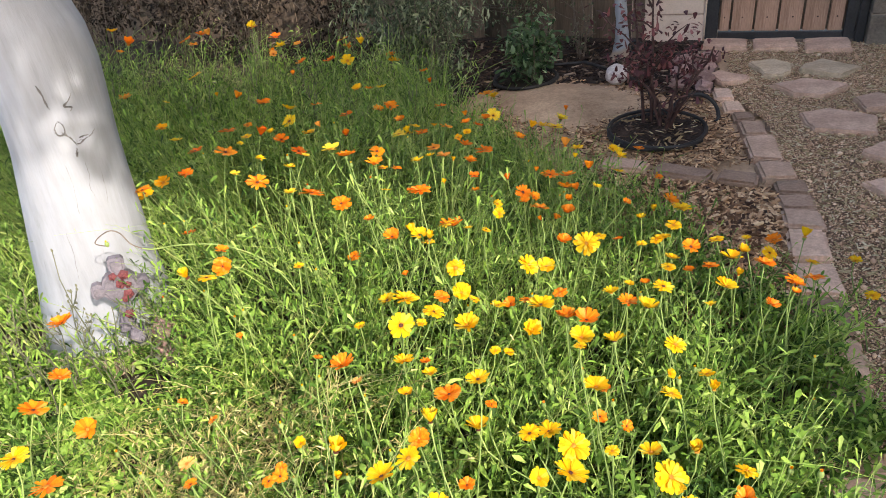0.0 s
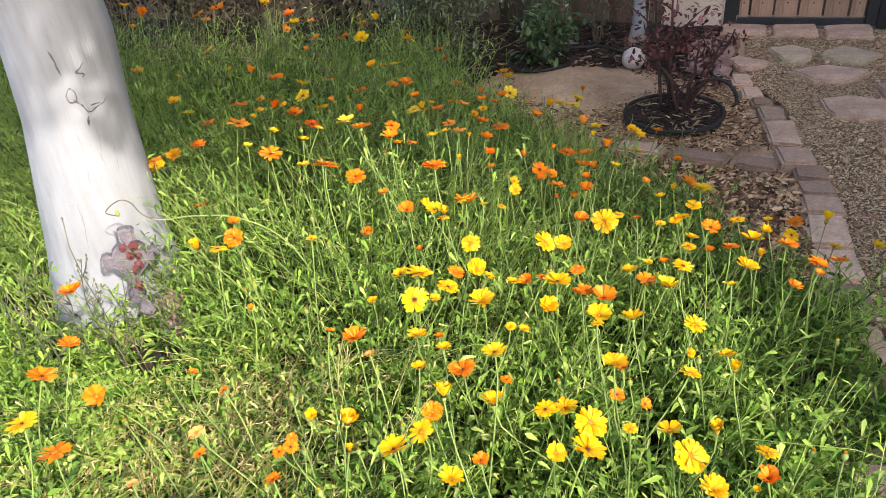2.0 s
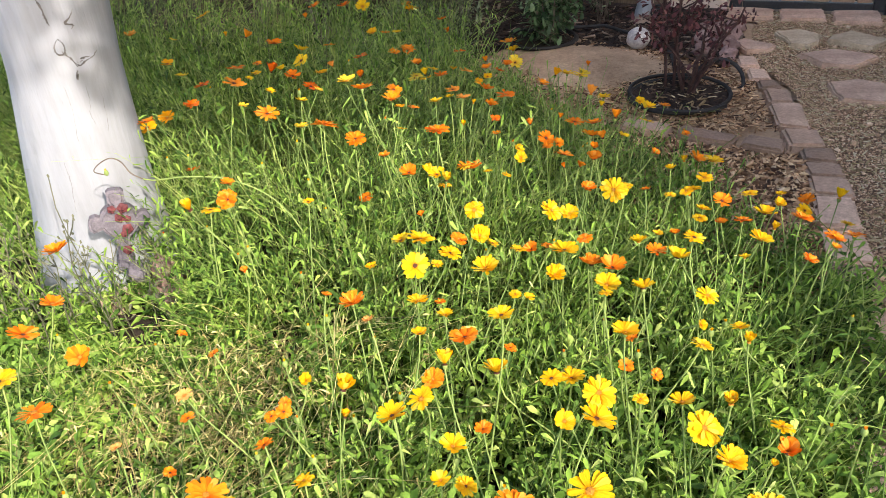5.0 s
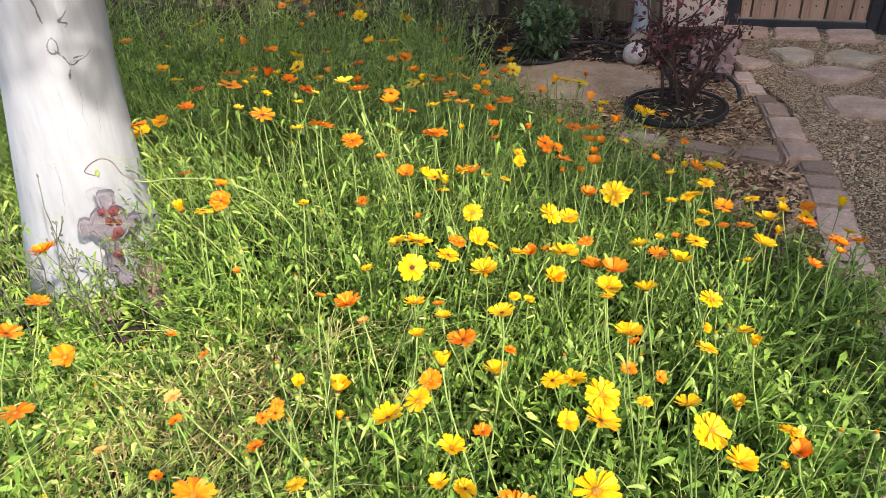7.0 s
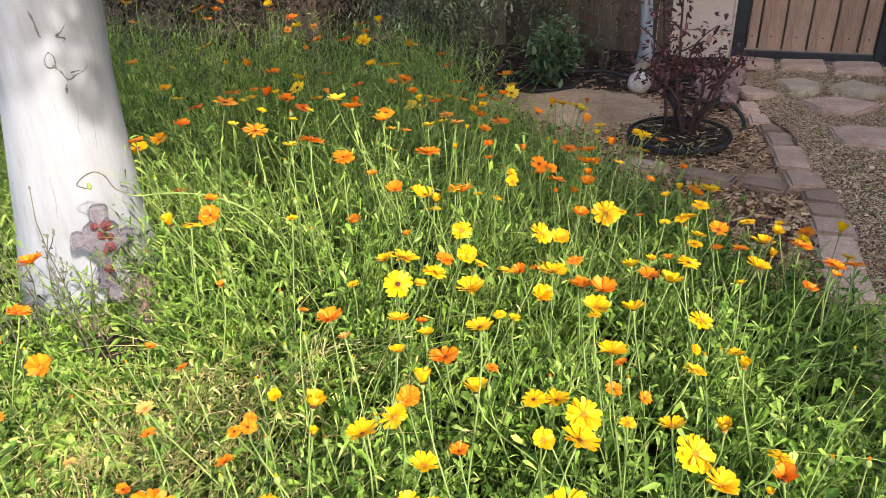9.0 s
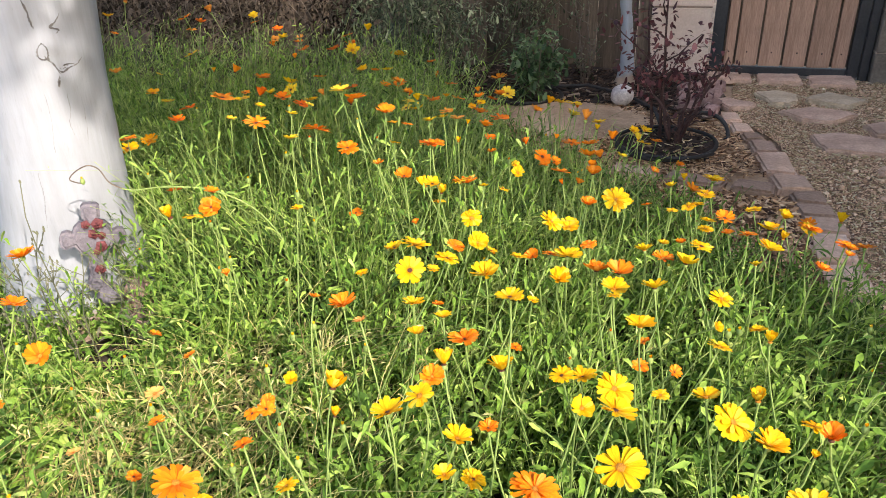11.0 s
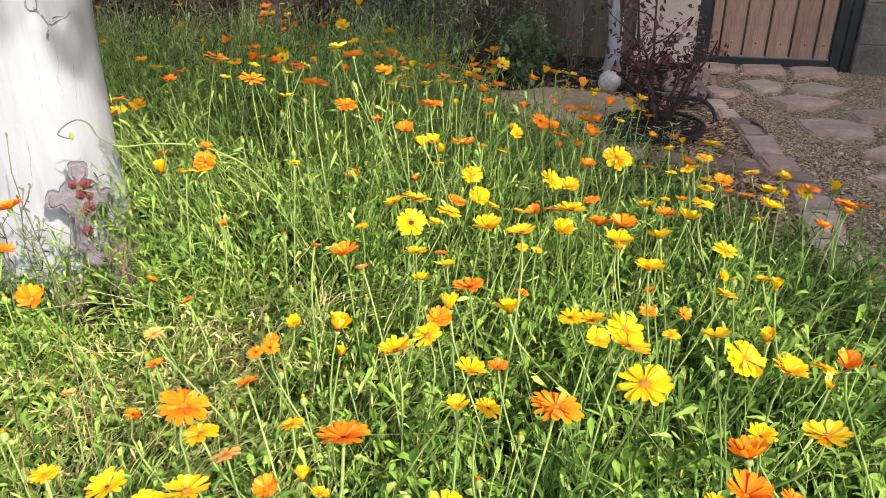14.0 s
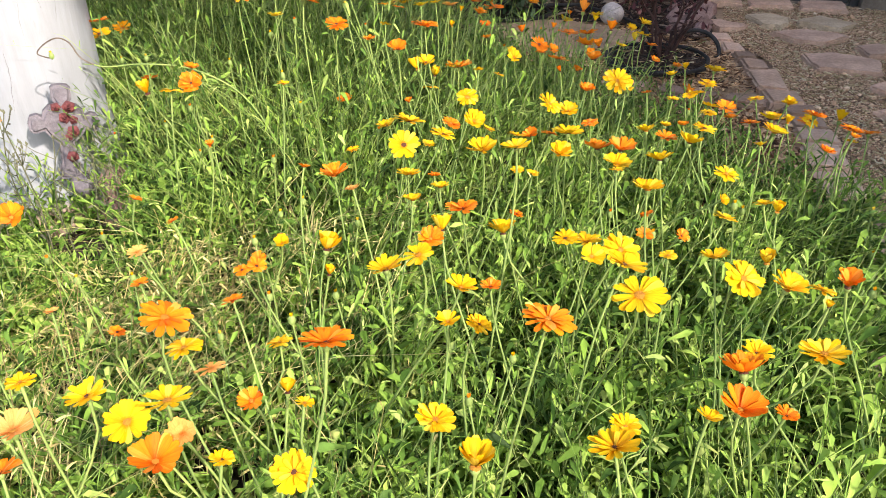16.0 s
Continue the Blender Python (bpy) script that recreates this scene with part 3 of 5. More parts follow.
# ---------------------------------------------------------------- wall, gate, fence
def block_wall(name, u0, u1, v, mat, label, top=2.0, length=0.40, shift=0.0):
    rng = np.random.default_rng(int(abs(u0) * 100))
    core = box_mesh(name, (u1 - u0 - 0.012, 0.15, top), M_MORTAR, 0)
    wall = thing(name, YARD @ pose((u0 + u1) / 2, v + 0.10, 0), label, "wall", kind="structure", me=core)
    z, k = -0.06, 0
    while z < top - 0.1:
        u = u0 - (length / 2 if (k % 2) ^ (shift > 0) else 0.0)
        while u < u1 - 0.01:
            a, b = max(u, u0), min(u + length, u1)
            if b - a > 0.04:
                me = box_mesh("block", (b - a - 0.009, 0.19, 0.241), mat, 0.005, 0.0015, rng)
                part("block", me, wall, pose((a + b) / 2 - (u0 + u1) / 2, 0.0 + rng.uniform(-0.003, 0.003), z))
            u += length
        z += 0.25
        k += 1
    return wall


block_wall("wall_north", -0.40, -0.012, 0.0, M_BLOCK, "tan concrete block wall beside the gate", 2.0, 0.8)
block_wall("wall_east", 0.945, 3.0, -0.07, M_BLOCK_GREY, "rough grey concrete block wall beside the gate", 2.0, 0.40, 1)


def gate():
    g = thing("gate", YARD @ pose(0, 0.03, 0.02), "closed wooden plank gate in a black steel frame", "gate")
    tall = 1.85
    for name, u0, u1, z0, z1, v in (("stile", 0.0, 0.078, 0.0, tall, 0.0), ("stile", 0.822, 0.885, 0.0, tall, 0.0), ("rail", 0.08, 0.82, 0.0, 0.048, 0.002), ("rail", 0.08, 0.82, tall - 0.05, tall, 0.002)):
        part(name, box_mesh(name, (u1 - u0, 0.05, z1 - z0), M_STEEL, 0.004), g, pose((u0 + u1) / 2, v, z0), "black steel square tube")
    rng = np.random.default_rng(2)
    u = 0.083
    for wide in (0.070, 0.143, 0.143, 0.143, 0.143, 0.091):
        p = part("plank", box_mesh("plank", (wide - 0.013, 0.022, tall - 0.104), M_GATE_WOOD, 0.003, 0.001, rng), g, pose(u + wide / 2, -0.004, 0.052))
        for z in (0.088, 0.9, 1.62):
            bm = bmesh.new()
            bmesh.ops.create_cone(bm, cap_ends=True, segments=8, radius1=0.0055, radius2=0.004, depth=0.005)
            part("screw", from_bm("screw", bm, M_SCREW), p, pose(rng.uniform(-0.012, 0.012), -0.0125, z, 90))
        u += wide
    # added to keep light from showing through the gaps between the planks
    part("backing_sheet", box_mesh("backing_sheet", (0.745, 0.006, tall - 0.11), M_FENCE, 0), g, pose(0.45, 0.0135, 0.055))
    back = box_mesh("backing_rail", (0.74, 0.03, 0.09), M_STEEL, 0.003)
    for z in (0.11, 0.9, 1.63):
        part("backing_rail", back, g, pose(0.45, 0.034, z))
    hinge = box_mesh("hinge", (0.03, 0.02, 0.11), M_STEEL, 0.004)
    for z in (0.25, 1.5):
        part("hinge", hinge, g, pose(0.9, -0.02, z))
    post = thing("gate_post", YARD @ pose(0.916, 0.03, -0.01), "black steel gate post beside grey blocks", "post", me=box_mesh("gate_post", (0.052, 0.07, 2.0), M_STEEL, 0.004))
    return g, post


gate()


def fence():
    f = thing("fence", YARD @ pose(0, 0.16, 0), "dark brown weathered vertical-board wooden fence", "fence", kind="structure")
    rng = np.random.default_rng(12)
    u = -0.50
    meshes = [box_mesh("fence_board", (0.138, 0.02, 1.75), M_FENCE, 0.003, 0.002, rng) for _ in range(4)]
    while u > -6.6:
        part("fence_board", meshes[int(rng.integers(4))], f, pose(u - 0.07, 0.012 * (int(u * 1000) % 2) + rng.uniform(-0.002, 0.002), rng.uniform(-0.06, -0.04), 0, rng.uniform(-0.2, 0.2), 0))
        u -= 0.137
    for z in (0.3, 1.4):
        part("fence_rail", box_mesh("fence_rail", (6.1, 0.04, 0.09), M_FENCE, 0.004), f, pose(-3.55, 0.055, z))
    thing("fence_post", YARD @ pose(-0.445, 0.12, -0.02), "dark brown square wooden fence post", "post", me=box_mesh("fence_post", (0.085, 0.085, 1.85), M_FENCE, 0.005))


fence()


def house():
    """Unseen house, added to cast the shade that lies over the path."""
    h = thing("house", YARD @ pose(3.2, -4.98, 0), "unseen plastered two-storey house, added to shade the path", "house")
    part("wall", box_mesh("wall", (6, 9.8, 5.2), M_PLASTER, 0.01), h, pose(3, 4.9, 0))
    bm = bmesh.new()
    v = [bm.verts.new(p) for p in ((-0.05, -0.03, 5.203), (6.05, -0.03, 5.203), (6.05, 9.85, 5.203), (-0.05, 9.85, 5.203), (3, -0.03, 6.1), (3, 9.85, 6.1))]
    for f in ((0, 1, 4), (1, 2, 5, 4), (2, 3, 5), (3, 0, 4, 5), (3, 2, 1, 0)):
        bm.faces.new([v[i] for i in f])
    part("roof", from_bm("roof", bm, M_ROOF), h)


house()


def shade_wall():
    """Unseen wall, added and angled so its shade lies over the bed's edge."""
    w = block_wall("wall_garden", -2.4, 0.0, 0.0, M_BLOCK_GREY, "unseen grey block wall, added to shade the bed's edge", 1.54)
    w.matrix_basis = YARD @ pose(1.875, -4.5, 0, 0, 0, 112.4)


shade_wall()


# ---------------------------------------------------------------- the whitewashed tree
TREE = Vector((-1.12, 1.95, 0))


def lerp_rows(rows, z):
    return [float(np.interp(z, [r[0] for r in rows], [r[k] for r in rows])) for k in range(1, len(rows[0]))]


def tree():
    t = thing("tree", Matrix.Translation(TREE), "whitewashed tree trunk with a knot, rising from the flowers", "tree")
    shape = [(-0.1, -0.04, 0.0, 0.230), (0.0, 0.0, 0.0, 0.236), (0.15, 0.0, 0.0, 0.212), (0.33, 0.022, 0.0, 0.185), (0.75, 0.075, 0.0, 0.152), (0.98, 0.098, 0.0, 0.152),
             (1.08, 0.092, 0.0, 0.152), (1.2, 0.055, 0.0, 0.155), (1.5, 0.03, 0.0, 0.162), (1.9, 0.02, 0.02, 0.19), (2.1, 0.02, 0.03, 0.18)]
    sides, zs = 72, np.concatenate([np.arange(-0.1, 1.4, 0.02), np.linspace(1.4, 2.1, 12)])
    verts, faces = [], []
    knot = Vector((0.185, -0.118, 0.805))

    def bark(a, z, lift=0.0):
        """A point of the bark: lobed foot, long swellings, the knot's lip."""
        cx, cy, r = lerp_rows(shape, z)
        d = Vector((math.cos(a), math.sin(a), 0))
        q = r * (1 + 0.035 * noise.noise(Vector((d.x * 1.3, d.y * 1.3, z * 1.6))) + 0.02 * noise.noise(Vector((d.x * 5, d.y * 5, z * 1.5 + 5))))
        q += 0.02 * max(0, 0.12 - z) / 0.12 * math.cos(5 * a + 1)
        far = (Vector((cx, cy, z)) + d * r - knot).length
        q += 0.006 * math.exp(-(((far - 0.045) / 0.016) ** 2)) - 0.010 * math.exp(-((far / 0.028) ** 2)) + 0.008 * math.exp(-((far / 0.1) ** 2))
        return Vector((cx, cy, z)) + d * (q + lift)

    for z in zs:
        verts += [bark(2 * math.pi * k / sides, z) for k in range(sides)]
    for i in range(len(zs) - 1):
        for k in range(sides):
            k2 = (k + 1) % sides
            faces.append((i * sides + k, i * sides + k2, (i + 1) * sides + k2, (i + 1) * sides + k))
    part("trunk", mesh_of("trunk", verts, faces, M_WHITE, True), t)
    # scars of the bark: the knot's torn rim and a few drying cracks
    scars = [
        ([(0.0, 0.855), (-0.008, 0.857), (-0.016, 0.845), (-0.018, 0.832), (-0.012, 0.82), (0.0, 0.82), (0.005, 0.832), (0.002, 0.85), (-0.006, 0.856)], 0.0024),
        ([(-0.004, 0.817), (0.012, 0.806), (0.022, 0.786), (0.032, 0.780), (0.046, 0.787), (0.060, 0.792), (0.072, 0.800), (0.082, 0.808)], 0.0026),
        ([(0.0, 0.825), (0.014, 0.80), (0.024, 0.778)], 0.0026),
        ([(0.030, 0.792), (0.044, 0.797), (0.064, 0.796)], 0.0022),
        ([(-0.034, 0.965), (-0.026, 0.94), (-0.020, 0.91), (-0.016, 0.895)], 0.0028),
        ([(0.048, 0.925), (0.034, 0.908), (0.020, 0.895), (0.038, 0.886), (0.028, 0.876)], 0.0024),
        ([(0.022, 0.772), (0.017, 0.757), (0.017, 0.742)], 0.0032),
        ([(0.03, 0.735), (0.036, 0.69), (0.030, 0.64), (0.040, 0.60)], 0.0011),
        ([(-0.02, 0.73), (-0.014, 0.66), (-0.018, 0.58), (-0.010, 0.50)], 0.0009),
        ([(0.07, 0.70), (0.074, 0.62), (0.068, 0.56)], 0.0009),
        ([(-0.07, 0.52), (-0.066, 0.45), (-0.072, 0.36)], 0.0010),
    ]
    srng = np.random.default_rng(31)
    for line_, wide in scars:
        strokes = []
        for k in range(2 if wide > 0.0015 else 1):
            off = srng.normal(0, 0.002, 2) * (k > 0)
            flat = smooth_line([(a + off[0], 0, z + off[1]) for a, z in line_], 6)
            if k:
                i0 = int(srng.integers(0, max(1, len(flat) // 2)))
                flat = flat[i0:i0 + max(4, len(flat) // 2)]
            flat = [q + Vector((srng.normal(0, 0.0008), 0, srng.normal(0, 0.0008))) for q in flat]
            pts = [bark(math.atan2(-0.86, 0.51) + q.x / lerp_rows(shape, q.z)[2], q.z, -0.0004) for q in flat]
            n_ = len(pts)
            strokes.append(tube(pts, [wide * (1.0 if k == 0 else 0.75) * srng.uniform(0.5, 1.25) * (0.25 + 0.75 * math.sin(math.pi * (i + 0.3) / (n_ - 0.4))) for i in range(n_)], 6))
        part("bark_scar", mesh_of("bark_scar", *merge(strokes), M_SCAR if wide > 0.0015 else M_CRACK, True), t, label="dark cracked bark scar" if wide > 0.0015 else "fine grey crack in the whitewash")
    # unseen limbs and crown over the camera, placed to shade trunk, bed and fence
    rng = np.random.default_rng(21)
    limbs = [((2.5, -3.0, 3.95), 0.085), ((1.6, -0.9, 3.3), 0.09), ((0.8, 0.6, 3.2), 0.08), ((1.4, -0.3, 4.1), 0.08), ((-0.7, 0.5, 3.6), 0.08), ((3.2, -2.3, 3.55), 0.08), ((0.3, 3.0, 3.1), 0.08), ((-0.9, 2.8, 3.0), 0.08), ((0.9, 3.3, 2.7), 0.07), ((-0.2, 3.5, 2.6), 0.07), ((-1.3, 3.4, 2.6), 0.07), ((3.9, -2.2, 3.35), 0.07), ((4.2, -3.3, 3.8), 0.07), ((4.35, -3.0, 3.7), 0.06)]
    tips = []
    for (x, y, z), r in limbs:
        a, b = Vector((0.02, 0.03, 1.95)), Vector((x, y, z))
        pts = [a.lerp(b, s) + Vector((0.06 * math.sin(s * 5 + x), 0.06 * math.cos(s * 4 + y), -0.18 * s * (1 - s) * 2)) for s in np.linspace(0, 1, 9)]
        part("limb", mesh_of("limb", *tube(pts, np.linspace(r, 0.03, 9), 10), M_WHITE, True), t)
        for k in range(4, 9):
            for _ in range(4):
                w = rng.uniform(-0.55, 0.55, 3)
                tips.append(pts[k] + Vector((w[0], w[1], abs(w[2]) * 0.8)))
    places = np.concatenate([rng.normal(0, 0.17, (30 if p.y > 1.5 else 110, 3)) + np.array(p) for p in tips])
    # leaves are cut along the sun's rays to keep the low trunk lit
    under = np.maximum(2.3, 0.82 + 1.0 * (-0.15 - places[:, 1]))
    # some leaves are left lower to dapple the bed's right edge
    rim_dapple = (places[:, 0] - 0.8 * places[:, 2] > 0.9) & (rng.uniform(size=len(places)) < 0.85)
    places = places[places[:, 2] > under - 0.95 * rim_dapple]
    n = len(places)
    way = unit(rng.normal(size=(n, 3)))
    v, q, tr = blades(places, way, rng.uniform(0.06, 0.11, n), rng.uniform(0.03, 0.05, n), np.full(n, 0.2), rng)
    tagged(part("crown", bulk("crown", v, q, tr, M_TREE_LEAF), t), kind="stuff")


tree()


def cross():
    """The cast-stone cross that leans on the trunk."""
    half = [(0.030, 0.0), (0.030, 0.038), (0.023, 0.050), (0.022, 0.125), (0.037, 0.140), (0.050, 0.156), (0.057, 0.170), (0.070, 0.165), (0.085, 0.160), (0.097, 0.172), (0.100, 0.197),
            (0.092, 0.220), (0.075, 0.225), (0.060, 0.217), (0.055, 0.235), (0.040, 0.252), (0.025, 0.257), (0.021, 0.265), (0.028, 0.275), (0.028, 0.310), (0.020, 0.320), (0.0, 0.322)]
    ring = [(x, z) for x, z in half] + [(-x, z) for x, z in reversed(half[:-1])]
    bm = bmesh.new()
    face = bm.faces.new([bm.verts.new((x * 0.85, 0, z * 0.78)) for x, z in ring])
    out = bmesh.ops.extrude_face_region(bm, geom=[face])
    moved = [v for v in out["geom"] if isinstance(v, bmesh.types.BMVert)]
    for v in moved:
        v.co.y -= 0.038
    edges = [e for e in bm.edges if all(v in moved for v in e.verts)]
    bmesh.ops.bevel(bm, geom=edges, offset=0.009, segments=3, affect="EDGES")
    bmesh.ops.recalc_face_normals(bm, faces=bm.faces[:])
    c = thing("garden_cross", pose(-0.955, 1.742, 0.185, -6, 8, 26), "grey cast-stone garden cross with red roses, leaning on the trunk", "cross")
    part("body", from_bm("body", bm, M_STONE_CROSS), c)
    part("plinth", rock_mesh("plinth", (0.034, 0.032, 0.034), M_STONE_CROSS, 3.3, 0.3), c, pose(0.026, -0.02, -0.02))
    for k, (x, z, r) in enumerate(((-0.016, 0.250, 0.012), (0.014, 0.250, 0.016), (0.002, 0.214, 0.015), (0.022, 0.206, 0.011), (0.018, 0.166, 0.016), (0.006, 0.148, 0.010), (0.009, 0.080, 0.015))):
        vs, fs = [], []
        for ring_no in range(5):
            rr, hh = r * (1 - 0.19 * ring_no), 0.008 + 0.004 * ring_no
            n0 = len(vs)
            for j in range(15):
                a = 2 * math.pi * j / 15 + ring_no
                wave = 1 + 0.12 * math.cos(5 * a)
                vs.append((rr * wave * math.cos(a), 0, rr * wave * math.sin(a)))
                vs.append((rr * 0.8 * wave * math.cos(a), -hh * (0.8 + 0.2 * wave), rr * 0.8 * wave * math.sin(a)))
                vs.append((rr * 0.62 * math.cos(a), -hh * 0.55, rr * 0.62 * math.sin(a)))
            for j in range(15):
                j2 = (j + 1) % 15
                for w in (0, 1):
                    fs.append((n0 + 3 * j + w, n0 + 3 * j2 + w, n0 + 3 * j2 + w + 1, n0 + 3 * j + w + 1))
        part("rose", mesh_of("rose", vs, fs, M_ROSE_RED, True), c, pose(x, -0.037, z * 0.78, 0, k * 40, 0), "faded red cast rose")


cross()
thing("foot_rock", pose(-0.862, 1.765, 0.075, 0, 8, 20), "rough pinkish-brown rock at the foot of the trunk", "rock", me=rock_mesh("foot_rock", (0.05, 0.04, 0.115), M_PINK_ROCK, 7.3, 0.4))


# ---------------------------------------------------------------- shrubs at the back
def shrub(name, label, category, at, canes, reach, height, leaves, leaf_size, leaf_mat, cane_mat, seed, thick=0.009, low=0.15, twigs=4, spread=0.035, lean=(0, 0), group="", wide=(0.4, 0.6)):
    rng = np.random.default_rng(seed)
    s = thing(name, Matrix.Translation(at), label, category, group)
    ends = []
    for k in range(canes):
        a = 2 * math.pi * (k + rng.uniform(-0.3, 0.3)) / canes
        out, up = reach * rng.uniform(0.35, 1.0), height * rng.uniform(0.65, 1.0)
        pts = []
        for q in np.linspace(0, 1, 8):
            pts.append(Vector((math.cos(a) * (0.02 + out * q**1.3) + lean[0] * q * up, math.sin(a) * (0.02 + out * q**1.3) + lean[1] * q * up, up * q - 0.02)) + Vector(rng.normal(0, 0.012, 3)) * q)
        pieces = [tube(pts, np.linspace(thick, thick * 0.4, 8), 6)]
        for _ in range(twigs):
            i = int(rng.integers(2, 7))
            d = Vector((rng.normal(), rng.normal(), rng.uniform(0.1, 1.2))).normalized() * height * rng.uniform(0.12, 0.3)
            tw = [pts[i] + d * q + Vector((0, 0, 0.02 * q * q)) + Vector(rng.normal(0, 0.006, 3)) for q in (0, 0.35, 0.7, 1)]
            pieces.append(tube(tw, np.linspace(thick * 0.5, thick * 0.22, 4), 5))
            ends += [tw[1], tw[2], tw[3], tw[3]]
        ends += [p for p in pts[3:]]
        part("cane", mesh_of("cane", *merge(pieces), cane_mat, True), s)
    ends = np.array([tuple(p) for p in ends])
    ends = ends[ends[:, 2] > low * height]
    pick = ends[rng.integers(0, len(ends), leaves)]
    place = pick + rng.normal(0, spread, (leaves, 3))
    place[:, 2] = np.maximum(place[:, 2], 0.02)
    way = unit(rng.normal(size=(leaves, 3)) + unit(place - pick) * 0.8)
    ln = rng.uniform(leaf_size * 0.6, leaf_size * 1.3, leaves)
    v, q, t = blades(place, way, ln, ln * rng.uniform(*wide, leaves), np.full(leaves, 0.25), rng)
    tagged(part("leaves", bulk("leaves", v, q, t, leaf_mat), s), kind="stuff")
    return s


def xyz(u, v, z=0.0):
    return yard(u, v, z)


shrub("rose_bush", "rose bush with dark red young leaves", "shrub", xyz(-0.11, -1.56, 0.015), 6, 0.29, 0.46, 330, 0.028, M_ROSE_LEAF, M_CANE, 31, 0.010, 0.48, 4, 0.028, (0.12, -0.05))
shrub("rose_bush", "tall rose shoot with dark red leaves", "shrub", xyz(-0.20, -1.50, 0.015), 2, 0.05, 0.92, 420, 0.032, M_ROSE_LEAF, M_CANE, 32, 0.009, 0.3, 6, 0.03, (-0.06, 0.05))
shrub("green_bush", "small bushy dark green shrub in a hose ring", "shrub", xyz(-0.97, -0.90, 0.01), 9, 0.15, 0.40, 900, 0.046, M_BUSH_LEAF, M_TWIG, 33, 0.007, 0.2, 5, 0.035)
shrub("sage_bush", "wispy grey-green shrub against the fence", "shrub", xyz(-1.42, -1.5), 16, 0.30, 0.95, 6200, 0.034, M_SAGE_LEAF, M_TWIG, 34, 0.005, 0.06, 8, 0.05, wide=(0.2, 0.38))
shrub("sage_bush", "tall wispy grey-green shrub against the fence", "shrub", xyz(-1.8, -0.9), 16, 0.4, 1.3, 6500, 0.036, M_SAGE_LEAF, M_TWIG, 35, 0.005, 0.06, 8, 0.06, wide=(0.2, 0.38))
shrub("sage_bush", "thin grey-green shrub against the fence", "shrub", xyz(-1.25, -0.12), 14, 0.35, 1.1, 2600, 0.034, M_SAGE_LEAF, M_TWIG, 40, 0.005, 0.1, 8, 0.06, wide=(0.2, 0.38))
shrub("bare_rose", "nearly bare rose with thin grey canes", "shrub", xyz(-0.76, -0.38, 0.02), 6, 0.10, 0.30, 110, 0.022, M_SAGE_LEAF, M_TWIG, 36, 0.006, 0.2, 4, 0.02)
shrub("bare_rose", "tall thin nearly leafless rose shoot", "shrub", xyz(-0.74, -0.33, 0.02), 2, 0.06, 0.95, 70, 0.024, M_SAGE_LEAF, M_TWIG, 37, 0.006, 0.3, 4, 0.02, (-0.15, 0.0))
# Dense shrubs added to hide the fence; leaves darkened to stand for deep shade.
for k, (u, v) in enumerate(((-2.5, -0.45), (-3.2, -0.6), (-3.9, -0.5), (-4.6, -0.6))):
    shrub("dry_bush", "dry brown twiggy shrub by the fence, darkened for deep shade", "shrub", xyz(u, v), 14, 0.5, 1.0 + 0.1 * (k % 2), 2300, 0.034, M_DRY_SHADE_LEAF, M_TWIG, 38 + k, 0.006, 0.05, 7, 0.07, group="dry shrubs")


def coil(name, at, radius, turns_, r, seed, label, tail=0.0):
    rng = np.random.default_rng(seed)
    n = int(26 * turns_)
    pts = []
    for i in range(n + 1):
        a = 2 * math.pi * i / 26 + seed
        q = radius * (1 + 0.05 * math.sin(a * 1.7 + seed) + 0.06 * (i / n - 0.5))
        pts.append(Vector((q * math.cos(a), q * 0.92 * math.sin(a), r * 1.2 + 0.010 * (i / 26) + 0.005 * (1 + math.sin(a * 0.9 + 1)))))
    if tail:
        d = pts[-1] - pts[-2]
        for k in range(1, 7):
            pts.append(pts[n] + d.normalized() * tail * k / 6 + Vector((0, 0, -pts[n].z * k / 6 + r * k / 6)))
    me = mesh_of(name, *tube(pts, [r] * len(pts), 8), M_HOSE, True)
    return thing(name, Matrix.Translation(at), label, "hose", me=me)


coil("irrigation_hose", xyz(-0.14, -1.61, 0.012), 0.245, 1.7, 0.0095, 1, "black irrigation hose coiled round the rose")
coil("irrigation_hose", xyz(-1.0, -0.90, 0.02), 0.195, 2.1, 0.009, 3, "black irrigation hose ring round the green shrub")
arc = [xyz(0.02 + 0.12 * math.cos(w), -1.38 + 0.10 * math.sin(w), 0.012 + 0.09 * max(0.0, math.sin(w))) for w in np.linspace(-0.5, 3.6, 22)]
thing("hose_loop", Matrix(), "loose loop of black hose beside the rose", "hose", me=mesh_of("hose_loop", *tube(arc, [0.010] * 22, 8), M_HOSE, True))
line = [xyz(-1.25, -0.75, 0.03), xyz(-0.95, -0.62, 0.03), xyz(-0.7, -0.55, 0.035), xyz(-0.45, -0.72, 0.03), xyz(-0.25, -1.0, 0.03), xyz(-0.2, -1.25, 0.025)]
thing("supply_hose", Matrix(), "black supply hose lying on the litter", "hose", me=mesh_of("supply_hose", *tube(line, [0.011] * 6, 8), M_HOSE, True))

# white stem, pale ball stone, iron scroll, pink rocks
stem = smooth_line([xyz(-0.50, -0.38, -0.02), xyz(-0.49, -0.38, 0.12), xyz(-0.505, -0.375, 0.35), xyz(-0.53, -0.37, 0.6), xyz(-0.52, -0.36, 0.9), xyz(-0.50, -0.35, 1.3)], 6)
girth = [(0.036 + 0.045 * math.exp(-max(p.z, 0) / 0.09)) * (1 + 0.16 * noise.noise(Vector((3.0, 1.0, p.z * 14)))) for p in stem]
